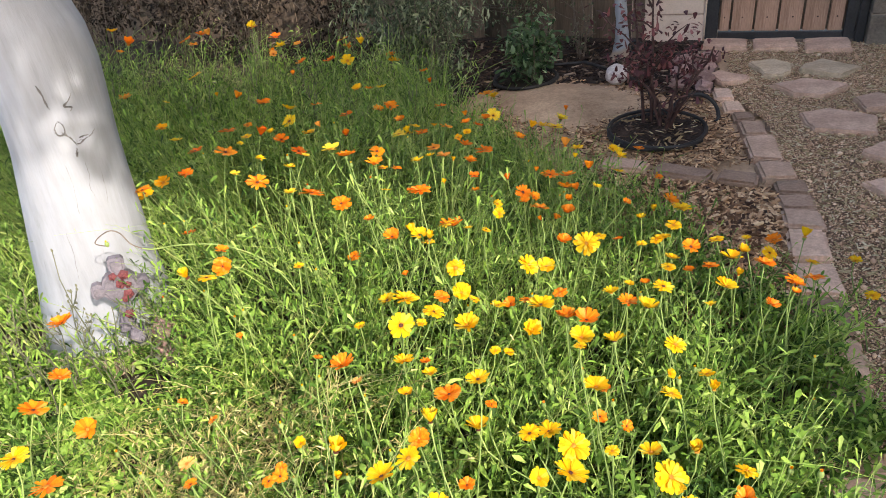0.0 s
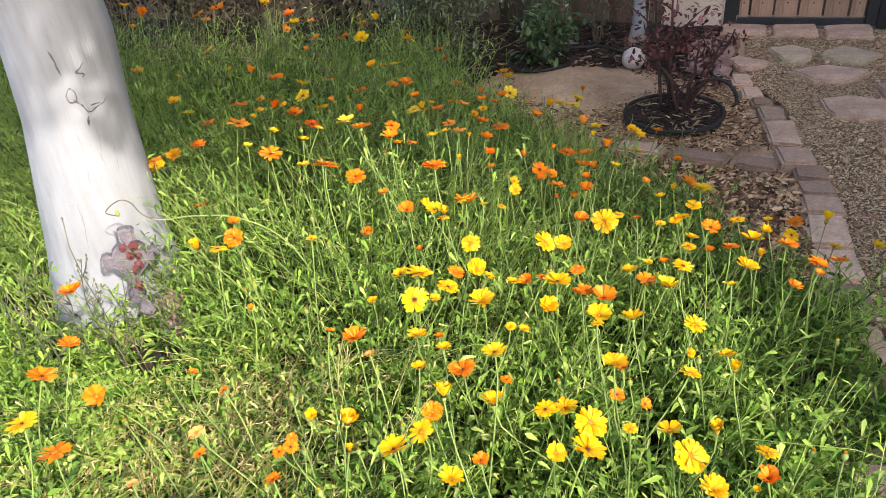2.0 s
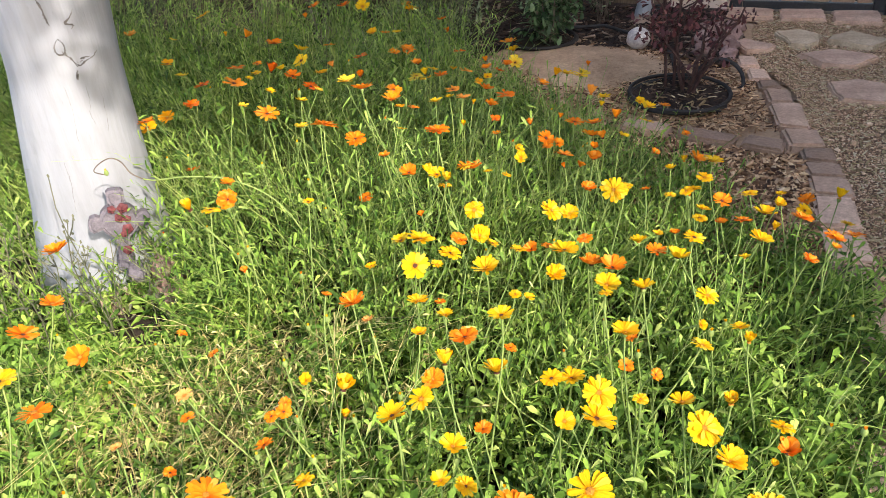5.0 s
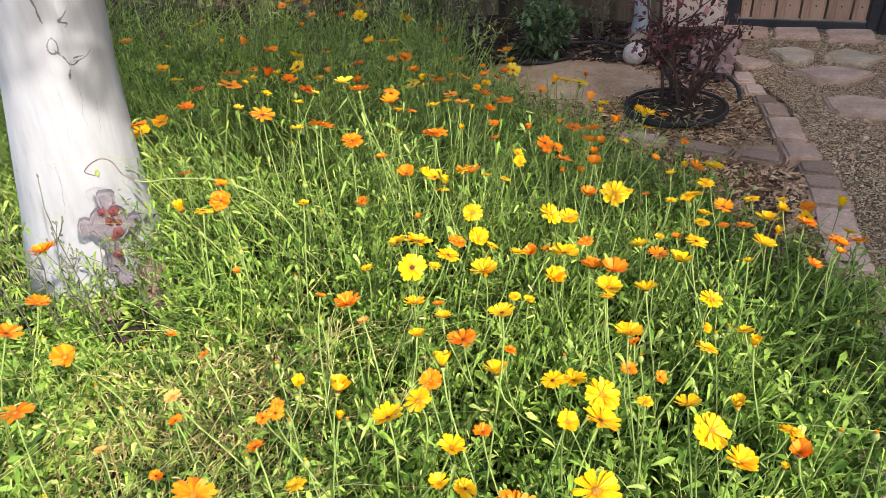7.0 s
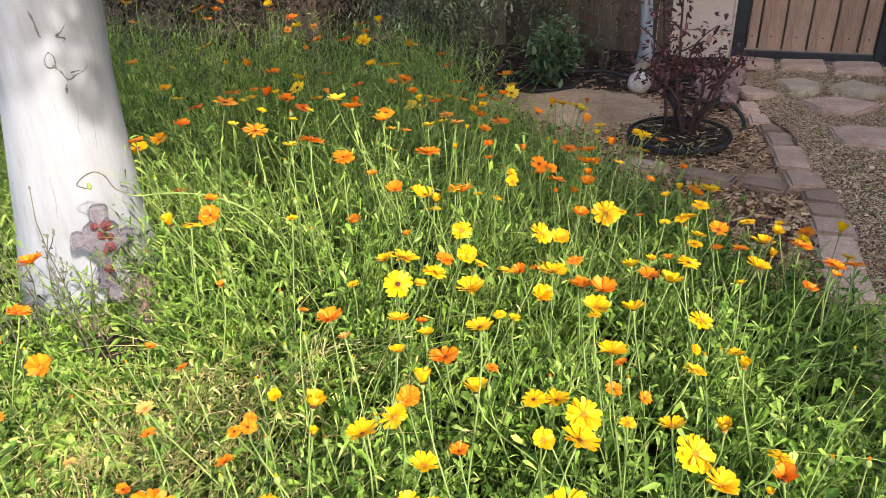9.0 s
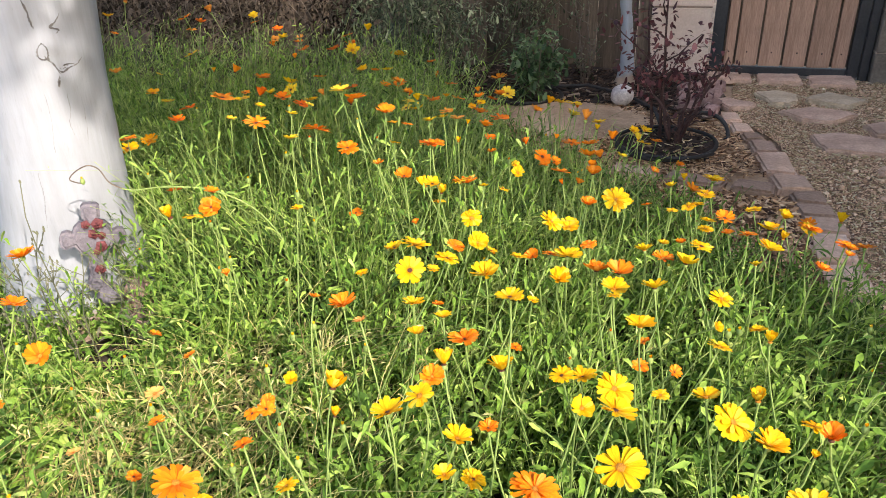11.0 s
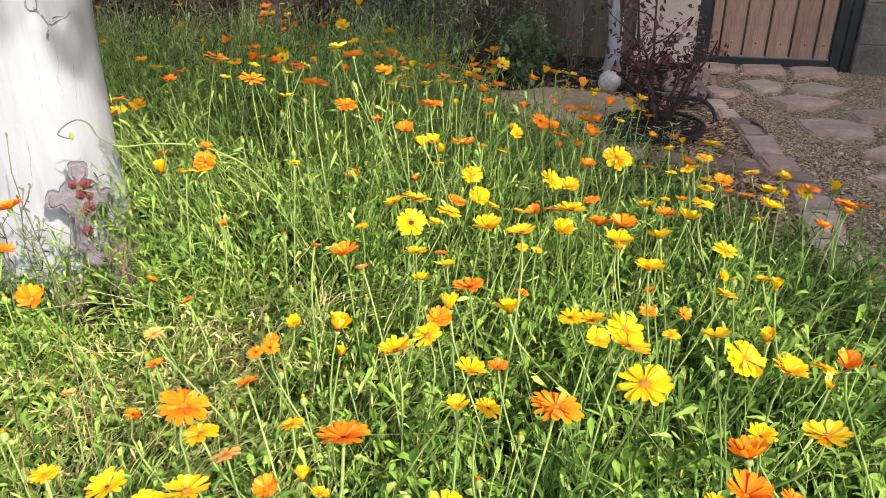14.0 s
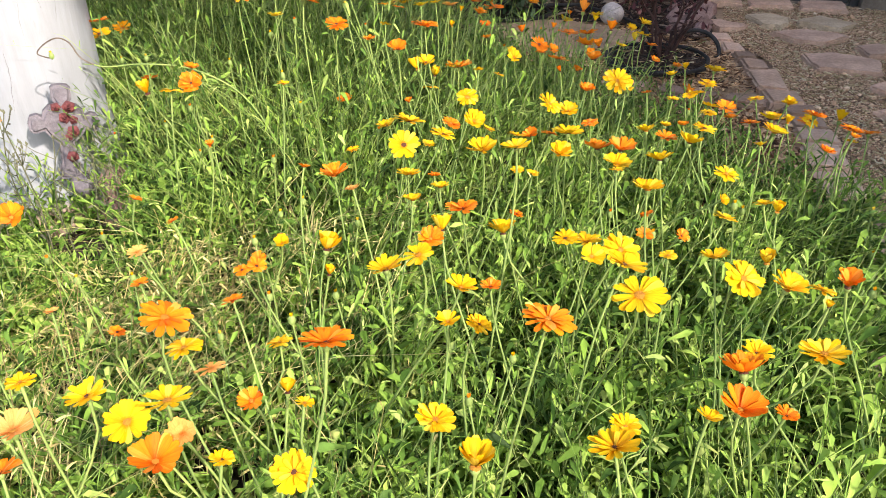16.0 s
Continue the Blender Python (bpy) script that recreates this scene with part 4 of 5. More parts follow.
thing("painted_sapling", Matrix(), "slim white-painted sapling trunk near the fence", "tree", me=mesh_of("painted_sapling", *tube(stem, girth, 14), M_WHITE, True))
thing("ball_stone", YARD @ pose(-0.45, -0.87, 0.065), "round pale whitish stone ball on bark litter", "stone", me=rock_mesh("ball_stone", (0.066, 0.066, 0.064), M_WHITE_ROCK, 1.2, 0.06))
spiral = [xyz(-0.40 + 0.05 * (1 - i / 26) * math.cos(i * 0.55), -0.45, 0.10 + 0.05 * (1 - i / 26) * math.sin(i * 0.55)) for i in range(26)]
thing("iron_scroll", Matrix(), "small black iron scroll ornament", "ornament", me=mesh_of("iron_scroll", *tube([xyz(-0.34, -0.45, 0.0)] + spiral, [0.006] * 27, 6), M_STEEL, True))
for k, (u, v, r) in enumerate(((-0.07, -0.50, 0.085), (0.03, -0.62, 0.08), (-0.09, -0.72, 0.075), (0.02, -0.80, 0.085), (-0.08, -0.92, 0.07), (0.06, -0.40, 0.07), (0.05, -0.95, 0.06))):
    thing("pink_rock", YARD @ pose(u, v, 0.02, 0, 0, k * 50), "rough pinkish rock in a loose pile by the path", "rock", "pink rocks",
          me=rock_mesh("pink_rock", (r * 1.0, r * 0.8, r * 0.66), M_PINK_ROCK, k * 2.7, 0.5))


# ---------------------------------------------------------------- the flower bed: foliage
BED = [(0.46, -5.2), (0.45, -3.74), (0.58, -3.58), (0.57, -3.38), (0.51, -3.16), (0.39, -3.05), (0.27, -3.03), (0.20, -2.93), (0.09, -2.73), (0.03, -2.56), (-0.16, -2.40), (-0.35, -2.27), (-0.53, -2.14), (-0.79, -1.97), (-1.07, -1.85), (-1.5, -1.74), (-2.1, -1.72), (-3.0, -1.85), (-5.4, -2.0), (-5.4, -5.2)]


def canopy(x, y):
    """Height of the leaves over the ground."""
    h = 0.27 + (0.06 + 0.09 / (1 + np.exp((x - 0.15) / 0.12))) / (1 + np.exp(-(y - 1.75) / 0.13)) + 0.15 * np.exp(-(((x + 0.38) / 0.5) ** 2) - ((y - 1.85) / 0.42) ** 2)
    h = h - 0.10 * np.exp(-(((x + 0.55) / 0.30) ** 2) - ((y - 1.12) / 0.33) ** 2) - 0.05 * np.exp(-(((x - 0.0) / 0.5) ** 2) - ((y - 0.6) / 0.3) ** 2)
    h = h + 0.03 * np.sin(5.1 * x + 1.3) * np.sin(4.3 * y + 0.4) + 0.02 * np.sin(11.3 * x) * np.sin(9.7 * y + 2)
    h = h * (1 - 0.54 * np.exp(-(((x + 0.84) / 0.24) ** 2) - ((y - 1.56) / 0.22) ** 2)) * (1 - 0.45 * np.exp(-(((x + 1.12) / 0.2) ** 2) - ((y - 1.62) / 0.15) ** 2))
    h = h * (1 - 0.34 * np.exp(-(((x + 1.02) / 0.34) ** 2) - ((y - 1.45) / 0.36) ** 2))
    u, v = to_uv(x, y)
    h = h * (1 - 0.65 * np.exp(-(((u - 0.52) / 0.16) ** 2) - ((v + 3.72) / 0.22) ** 2))
    edge = np.clip((0.86 - u) / 0.32, 0.7, 1)
    rim = np.clip(0.58 + ((-0.70 - u) * 0.664 + (-2.15 - v) * 0.747) / 0.6, 0.58, 1)
    back = np.clip(1.0 + 0.14 * np.exp(-(((v + 2.05) / 0.3) ** 2)), 1, 1.14)
    return h * edge * back * rim


def bed_points(count, x0, x1, y0, y1, rng):
    x, y = rng.uniform(x0, x1, count * 4), rng.uniform(y0, y1, count * 4)
    u, v = to_uv(x, y)
    ok = in_poly(u, v, BED) & (np.hypot(x - 0.05, y + 0.06) > 0.36) & (np.hypot(x - TREE.x, y - TREE.y) > 0.20)
    ok &= ~((np.hypot(x + 0.92, y - 1.64) < 0.15) & (rng.uniform(size=len(x)) < 0.45))
    bare = np.exp(-(((x + 0.58) / 0.24) ** 2) - ((y - 1.08) / 0.26) ** 2)
    ok &= rng.uniform(size=len(x)) > 0.3 * bare
    return x[ok][:count], y[ok][:count]


def clump(x, y):
    """Tufts and gaps of the growth, 0 to 1."""
    s = np.sin(21 * x + 5 * y + 2.0 * np.sin(9 * y + 1)) * np.sin(18 * y - 6 * x + 1.7 * np.sin(8 * x + 2)) + 0.7 * np.sin(11 * x - 7 * y + 0.5) * np.sin(9.4 * y + 4 * x + 2.2)
    return 1 / (1 + np.exp(-2.6 * s))


def foliage(name, label, count, box, per, leaf_len, leaf_wide, seed, leaf_mat, stalk_mat, rise=(0.62, 1.12), radius=(0.0010, 0.0019), bow=0.25, extra=None, tilt=(0.1, 0.75), low=0.28, shape=blades):
    rng = np.random.default_rng(seed)
    x, y = bed_points(count, *box, rng)
    k = rng.uniform(size=len(x)) < 0.06 + 1.0 * clump(x, y)
    x, y = x[k], y[k]
    if extra is not None:
        k = extra(x, y) > rng.uniform(size=len(x))
        x, y = x[k], y[k]
    n = len(x)
    h = canopy(x, y) * rng.uniform(*rise, n) * (0.44 + 0.76 * clump(x, y))
    flow = 1.6 * np.sin(1.7 * x + 0.6) + 1.3 * np.cos(1.9 * y + x)
    ang = flow + rng.normal(0, 0.9, n)
    lean = h * rng.uniform(*tilt, n)
    base = np.stack([x, y, np.full(n, -0.01)], 1)
    top = base + np.stack([np.cos(ang) * lean, np.sin(ang) * lean, h], 1)
    bend = np.stack([-np.cos(ang) * lean, -np.sin(ang) * lean, 0.25 * h], 1) * bow * rng.uniform(0.2, 1.0, n)[:, None]
    chunk_s = stalks(base, top, bend, rng.uniform(*radius, n), 4)
    q = np.linspace(low, 1.0, per)[None] + rng.uniform(-0.04, 0.04, (n, per))
    q = q.clip(0.05, 1.0)
    foot = base[:, None] * (1 - q[..., None]) + top[:, None] * q[..., None] + bend[:, None] * (4 * q * (1 - q))[..., None]
    az = 2.4 * np.arange(per)[None] + rng.uniform(0, 6.28, (n, 1)) + rng.normal(0, 0.4, (n, per))
    el = np.radians(rng.uniform(5, 65, (n, per)) + 18 * q)
    way = np.stack([np.cos(az) * np.cos(el), np.sin(az) * np.cos(el), np.sin(el)], -1)
    ln = rng.uniform(*leaf_len, (n, per)) * (1.15 - 0.5 * q)
    wd = ln * rng.uniform(*leaf_wide, (n, per))
    m = n * per
    chunk_l = shape(foot.reshape(m, 3), way.reshape(m, 3), ln.ravel(), wd.ravel(), rng.uniform(0.0, 0.55, m), rng)
    ob = thing(name, Matrix(), label, "plants", kind="stuff")
    tagged(part("stalks", bulk("stalks", *chunk_s, stalk_mat, True), ob), kind="stuff")
    tagged(part("leaves", bulk("leaves", *chunk_l, leaf_mat), ob), kind="stuff")
    return ob


foliage("daisy_foliage", "dense fresh green daisy stems and narrow leaves", 4800, (-1.6, 1.3, 0.2, 1.75), 9, (0.034, 0.070), (0.15, 0.26), 51, M_LEAF, M_STALK, (0.6, 1.2), (0.0013, 0.0024), shape=folded_leaves)
foliage("young_foliage", "fresh green side shoots with short leaves", 2800, (-1.6, 1.3, 0.2, 1.75), 9, (0.030, 0.058), (0.22, 0.36), 56, M_LEAF, M_STALK, (0.45, 1.0), shape=folded_leaves)
foliage("daisy_foliage", "dense green daisy stems and narrow leaves further back", 7400, (-2.4, 1.3, 1.72, 3.9), 9, (0.034, 0.074), (0.11, 0.21), 52, M_LEAF, M_STALK, (0.6, 1.2), (0.0014, 0.0026))
foliage("back_foliage", "green leafy growth at the back of the bed", 6500, (-4.2, -0.2, 2.6, 6.2), 11, (0.03, 0.065), (0.14, 0.27), 53, M_LEAF, M_STALK)
foliage("low_leaves", "low broad green leaves between the stems", 2500, (-1.5, 1.25, 0.2, 2.2), 7, (0.035, 0.075), (0.24, 0.40), 54, M_LEAF, M_STALK, (0.25, 0.7), shape=folded_leaves)
foliage("thin_stems", "matted pale green thin stems arching over one another", 4200, (-1.5, 1.3, 0.2, 2.3), 3, (0.02, 0.05), (0.10, 0.18), 57, M_STRAND, M_STRAND, (0.5, 1.25), (0.0014, 0.0024), 0.7, lambda x, y: 1.0 - ((x < -0.6) & (y > 1.15)), (0.2, 1.2), 0.5)
foliage("thin_stems", "pale green thin stems arching at the back of the bed", 5200, (-2.4, 1.2, 2.2, 4.1), 3, (0.02, 0.05), (0.08, 0.16), 58, M_STRAND, M_STRAND, (0.6, 1.25), (0.0014, 0.0026), 0.7, None, (0.2, 1.2), 0.5)
foliage("upright_stems", "thin upright grey-green stems along the back of the bed", 5200, (-2.6, 0.8, 2.3, 4.3), 5, (0.018, 0.04), (0.08, 0.16), 60, M_STRAND, M_STALK, (0.75, 1.3), (0.0012, 0.0022), 0.2, None, (0.05, 0.4), 0.4)
foliage("front_leaves", "broad fresh green daisy leaves at the front of the bed", 2200, (-1.3, 1.2, 0.2, 1.25), 7, (0.045, 0.082), (0.22, 0.34), 59, M_LEAF, M_STALK, (0.55, 1.08), shape=folded_leaves)
foliage("foot_growth", "mixed green growth before the foot of the trunk", 1500, (-1.3, -0.55, 1.2, 1.66), 9, (0.03, 0.06), (0.16, 0.28), 61, M_LEAF, M_STALK, (0.4, 0.8), shape=folded_leaves)
foliage("dry_growth", "straw-coloured dying stems near the white trunk", 8500, (-1.1, 0.0, 0.5, 1.75), 4, (0.016, 0.04), (0.10, 0.20), 55, M_STRAW, M_STRAW, (0.6, 1.4), (0.001, 0.0019), 0.6, tilt=(0.3, 1.5),
        extra=lambda x, y: (0.9 * np.exp(-(((x + 0.60) / 0.26) ** 2) - ((y - 1.15) / 0.34) ** 2) + 0.04) * (y < 1.5))


# ---------------------------------------------------------------- the flowers
def petal_mesh(name, mat, cup, tip):
    """One petal along +x, from the disc out to 1."""
    verts, faces = [], []
    prof = [(0.14, 0.05), (0.36, 0.098), (0.62, 0.142), (0.84, 0.150), (0.95, 0.112), (1.0, 0.045)]
    for s, w in prof:
        lift = cup * (s - 0.16) ** 2 - tip * max(0, s - 0.6) ** 2
        for k in (-1, 0, 1):
            verts.append((s - (0.0 if k or s < 1 else 0.035), w * k, lift + (0.03 if k else 0)))
    for i in range(len(prof) - 1):
        for k in (0, 1):
            faces.append((3 * i + k, 3 * i + 3 + k, 3 * i + 4 + k, 3 * i + 1 + k))
    return mesh_of(name, verts, faces, mat, True)


def dome_mesh(name, mat, r, h, rings=4, sides=12):
    verts, faces = [(0, 0, h)], []
    for i in range(1, rings + 1):
        a = math.pi / 2 * i / rings
        for k in range(sides):
            w = 2 * math.pi * k / sides
            verts.append((r * math.sin(a) * math.cos(w), r * math.sin(a) * math.sin(w), h * math.cos(a) + 0.012 * ((k + i) % 2)))
    for k in range(sides):
        faces.append((0, 1 + k, 1 + (k + 1) % sides))
    for i in range(rings - 1):
        for k in range(sides):
            k2 = (k + 1) % sides
            faces.append((1 + i * sides + k, 1 + (i + 1) * sides + k, 1 + (i + 1) * sides + k2, 1 + i * sides + k2))
    return mesh_of(name, verts, faces, mat, True)


def calyx_mesh():
    verts, faces = tube([(0, 0, -0.30), (0, 0, -0.26), (0, 0, -0.12), (0, 0, 0.02)], [0.05, 0.11, 0.165, 0.15], 10)
    return mesh_of("calyx", verts, faces, M_CALYX, True)


PETALS = {c: [petal_mesh("petal", m, cup, tip) for cup, tip in ((0.05, 0.10), (0.16, 0.30), (0.0, 0.45), (0.30, 0.2))] for c, m in (("y", M_PETAL_Y), ("o", M_PETAL_O), ("p", M_PETAL_P))}
DISCS = {"y": [dome_mesh("disc", M_DISC_Y, 0.2, 0.09), dome_mesh("disc", M_DISC_D, 0.19, 0.08)], "o": [dome_mesh("disc", M_DISC_D, 0.19, 0.08), dome_mesh("disc", M_DISC_D, 0.16, 0.07), dome_mesh("disc", M_DISC_Y, 0.2, 0.09)], "p": [dome_mesh("disc", M_DISC_Y, 0.18, 0.08)]}
CALYX = calyx_mesh()
FR = np.random.default_rng(77)
WORDS = {"y": "bright yellow", "o": "vivid orange", "p": "pale peach"}


def joined_petals(c, seed, cup):
    """A whole ring of petals as one mesh, for blooms further off."""
    rng = np.random.default_rng(seed)
    src = PETALS[c][int(rng.integers(4))]
    vs = np.array([tuple(v.co) for v in src.vertices])
    fs = [tuple(p.vertices) for p in src.polygons]
    verts, faces, n = [], [], int(rng.integers(15, 20))
    for k in range(n):
        m = pose(0, 0, 0, 7 + rng.uniform(-9, 9), -cup + rng.uniform(-9, 9), 360 * k / n + rng.uniform(-6, 6)).to_3x3()
        off, long_ = len(verts), rng.uniform(0.88, 1.06)
        verts += [m @ Vector(v) * long_ for v in vs]
        faces += [tuple(i + off for i in f) for f in fs]
    return mesh_of("petals", verts, faces, src.materials[0], True)


RINGS = {c: [joined_petals(c, 5 * k + 1, cup) for k, cup in enumerate((2, 12, 24, 38, 58))] for c in "yop"}


def flower(x, y, z, c, r, fine, group="daisies in the bed"):
    """A daisy: a bowed stalk from the ground, calyx, disc and petals."""
    d = Vector((FR.normal(0.05, 0.20), FR.normal(0.08, 0.18), 1.0))
    if FR.uniform() < 0.13:
        d = Vector((FR.normal(0.1, 0.2), FR.normal(-0.5, 0.2), 1.0))
    d.normalize()
    lean = Vector((FR.normal(0, 0.10), FR.normal(0, 0.10), 0))
    root = Vector((x, y, 0)) + lean - Vector((d.x, d.y, 0)) * 0.10
    f = thing("daisy", Matrix.Translation(root), f"{WORDS[c]} daisy on a thin green stalk", "flower", group)
    head = Vector((x, y, z)) - root
    a, b, e = Vector((0, 0, -0.01)), Vector((-lean.x * 0.4, -lean.y * 0.4, head.z * 0.6)), head - d * r * 0.27
    mid = e - d * min(0.09, head.z * 0.3)
    pts = [a * (1 - s) ** 3 + b * 3 * s * (1 - s) ** 2 + mid * 3 * s * s * (1 - s) + e * s**3 for s in np.linspace(0, 1, 7)]
    part("stalk", mesh_of("stalk", *tube(pts, [q * (1.0 if fine else 0.8) for q in (0.0022, 0.0021, 0.0020, 0.0018, 0.0017, 0.0017, 0.0020)], 5, False), M_STALK, True), f)
    turn = d.to_track_quat("Z", "Y").to_matrix().to_4x4()
    base = Matrix.Translation(head) @ turn @ pose(0, 0, 0, 0, 0, FR.uniform(0, 360)) @ Matrix.Scale(r, 4)
    part("calyx", CALYX, f, base)
    part("disc", DISCS[c][int(FR.integers(len(DISCS[c])))], f, base)
    kind = FR.uniform()
    cup = FR.uniform(0, 14) if kind < 0.5 else FR.uniform(14, 34) if kind < 0.86 else FR.uniform(45, 64)
    if not fine:
        k = 0 if cup < 6 else 1 if cup < 16 else 2 if cup < 28 else 3 if cup < 44 else 4
        part("petals", RINGS[c][k], f, base)
        return f
    n, shape = int(FR.integers(16, 21)), PETALS[c][int(FR.integers(4))]
    for k in range(n):
        part("petal", shape, f, base @ pose(0, 0, 0.012 * (k % 2), 7 + FR.uniform(-9, 9), -cup + FR.uniform(-8, 8), 360 * k / n + FR.uniform(-6, 6)) @ Matrix.Diagonal((FR.uniform(0.9, 1.06), FR.uniform(0.85, 1.15), 1, 1)))
    if FR.uniform() < 0.6:
        m = int(FR.integers(7, 11))
        for k in range(m):
            part("petal", shape, f, base @ pose(0, 0, 0.02, FR.uniform(-9, 9), -cup - FR.uniform(8, 20), 360 * k / m + FR.uniform(-9, 9)) @ Matrix.Scale(FR.uniform(0.62, 0.8), 4))
    return f


def drift(places, c):
    for x, y, z, r in places:
        flower(x, y, z, c, min(r, 0.031) * (1.14 if y > 1.2 else 1.04), y < 1.75)


ORANGE_H = [
    (-0.06, 2.42, 0.53, 0.019), (-1.61, 3.67, 0.59, 0.020), (-0.97, 4.00, 0.57, 0.024), (-0.67, 3.68, 0.53, 0.022), (-0.71, 3.31, 0.59, 0.019), (-0.39, 3.60, 0.50, 0.021),
    (-0.10, 2.56, 0.54, 0.021),
]
YELLOW_H = [
    (-0.05, 2.19, 0.57, 0.019), (-0.02, 2.19, 0.57, 0.023), (0.53, 2.04, 0.52, 0.019), (0.65, 1.97, 0.51, 0.021), (0.10, 1.68, 0.49, 0.022), (0.03, 1.56, 0.53, 0.021),
    (0.05, 1.62, 0.48, 0.022),
]
YELLOW_A = [
    (0.07, 0.45, 0.43, 0.033), (-0.12, 0.46, 0.42, 0.024), (0.22, 0.47, 0.43, 0.029), (-0.20, 0.48, 0.42, 0.014), (-0.40, 0.51, 0.51, 0.015), (-0.11, 0.51, 0.47, 0.011),
    (-0.31, 0.52, 0.44, 0.026), (-0.26, 0.52, 0.47, 0.025), (0.34, 0.52, 0.42, 0.015), (-0.35, 0.53, 0.47, 0.023), (0.03, 0.53, 0.42, 0.024), (0.25, 0.53, 0.40, 0.019),
    (-0.14, 0.56, 0.44, 0.018), (0.26, 0.58, 0.55, 0.039), (0.44, 0.63, 0.42, 0.021), (-0.29, 0.66, 0.43, 0.025), (0.55, 0.66, 0.39, 0.037), (0.48, 0.67, 0.49, 0.026),
    (0.09, 0.68, 0.44, 0.018), (0.05, 0.70, 0.43, 0.018), (0.57, 0.71, 0.43, 0.011), (0.07, 0.75, 0.45, 0.024), (0.25, 0.76, 0.49, 0.019), (-0.20, 0.78, 0.34, 0.019),
]
YELLOW_B = [
    (0.31, 0.80, 0.45, 0.034), (0.49, 0.80, 0.42, 0.039), (-0.04, 0.85, 0.42, 0.030), (0.65, 0.85, 0.36, 0.022), (0.47, 0.86, 0.42, 0.023), (-0.13, 0.87, 0.40, 0.017),
    (0.56, 0.87, 0.40, 0.024), (0.40, 0.87, 0.42, 0.014), (-0.75, 0.89, 0.50, 0.036), (0.01, 0.89, 0.42, 0.026), (0.33, 0.89, 0.42, 0.031), (0.16, 0.91, 0.59, 0.023),
    (-0.14, 0.93, 0.41, 0.035), (0.25, 0.93, 0.42, 0.021), (0.15, 0.95, 0.42, 0.030), (0.29, 0.95, 0.40, 0.027), (-0.22, 0.97, 0.40, 0.018), (0.39, 0.98, 0.48, 0.027),
    (0.05, 1.00, 0.40, 0.036), (0.64, 1.02, 0.41, 0.021), (0.56, 1.04, 0.39, 0.023), (0.00, 1.06, 0.43, 0.018), (0.57, 1.09, 0.40, 0.013), (0.65, 1.09, 0.39, 0.019),
]
YELLOW_C = [
    (0.05, 1.13, 0.42, 0.019), (0.46, 1.14, 0.46, 0.027), (0.60, 1.16, 0.42, 0.024), (-0.01, 1.17, 0.43, 0.023), (0.39, 1.17, 0.43, 0.015), (0.20, 1.18, 0.43, 0.013),
    (0.23, 1.18, 0.42, 0.013), (0.40, 1.21, 0.42, 0.029), (0.29, 1.23, 0.44, 0.024), (0.14, 1.28, 0.43, 0.030), (0.72, 1.29, 0.42, 0.014), (0.57, 1.29, 0.43, 0.028),
    (-0.02, 1.29, 0.44, 0.030), (0.03, 1.29, 0.44, 0.013), (0.32, 1.31, 0.45, 0.034), (0.06, 1.32, 0.45, 0.025), (-0.13, 1.34, 0.41, 0.013), (0.22, 1.35, 0.43, 0.019),
    (0.78, 1.36, 0.42, 0.027), (0.50, 1.36, 0.43, 0.021), (0.63, 1.37, 0.43, 0.023), (-0.01, 1.37, 0.46, 0.031), (0.16, 1.37, 0.44, 0.013), (0.82, 1.39, 0.43, 0.017),
]
YELLOW_D = [
    (0.55, 1.39, 0.43, 0.013), (0.13, 1.39, 0.45, 0.024), (-0.06, 1.40, 0.44, 0.021), (0.66, 1.44, 0.44, 0.017), (0.12, 1.46, 0.48, 0.023), (0.68, 1.48, 0.44, 0.019),
    (0.86, 1.48, 0.44, 0.019), (0.46, 1.49, 0.50, 0.033), (-0.54, 1.49, 0.50, 0.023), (-0.29, 1.49, 0.51, 0.013), (0.31, 1.49, 0.45, 0.026), (0.36, 1.52, 0.42, 0.024),
    (1.26, 1.53, 0.22, 0.018), (-0.61, 1.53, 0.48, 0.032), (0.86, 1.54, 0.38, 0.030), (0.83, 1.58, 0.42, 0.018), (0.98, 1.58, 0.36, 0.019), (0.67, 1.59, 0.43, 0.016),
    (0.63, 1.59, 0.42, 0.014), (0.69, 1.60, 0.43, 0.020), (0.92, 1.60, 0.40, 0.013), (0.52, 1.62, 0.44, 0.018), (1.13, 1.63, 0.28, 0.018), (0.01, 1.64, 0.49, 0.029),
]
YELLOW_E = [
    (0.73, 1.64, 0.44, 0.020), (0.16, 1.66, 0.48, 0.013), (0.21, 1.66, 0.47, 0.013), (1.27, 1.66, 0.25, 0.019), (0.65, 1.68, 0.45, 0.016), (0.25, 1.69, 0.50, 0.018),
    (0.04, 1.69, 0.43, 0.020), (0.69, 1.70, 0.46, 0.016), (0.77, 1.71, 0.45, 0.025), (-0.20, 1.75, 0.72, 0.025), (-0.34, 1.75, 0.60, 0.018), (0.25, 1.75, 0.50, 0.013),
    (1.16, 1.75, 0.29, 0.030), (-0.07, 1.77, 0.57, 0.014), (0.10, 1.82, 0.55, 0.013), (0.55, 1.82, 0.49, 0.015), (-0.35, 1.84, 0.64, 0.017), (-0.52, 1.85, 0.63, 0.015),
    (-0.08, 1.86, 0.60, 0.015), (-0.31, 1.89, 0.65, 0.013), (0.63, 1.89, 0.50, 0.020), (-0.45, 1.90, 0.65, 0.015), (0.02, 1.93, 0.58, 0.021), (0.13, 1.95, 0.56, 0.013),
]
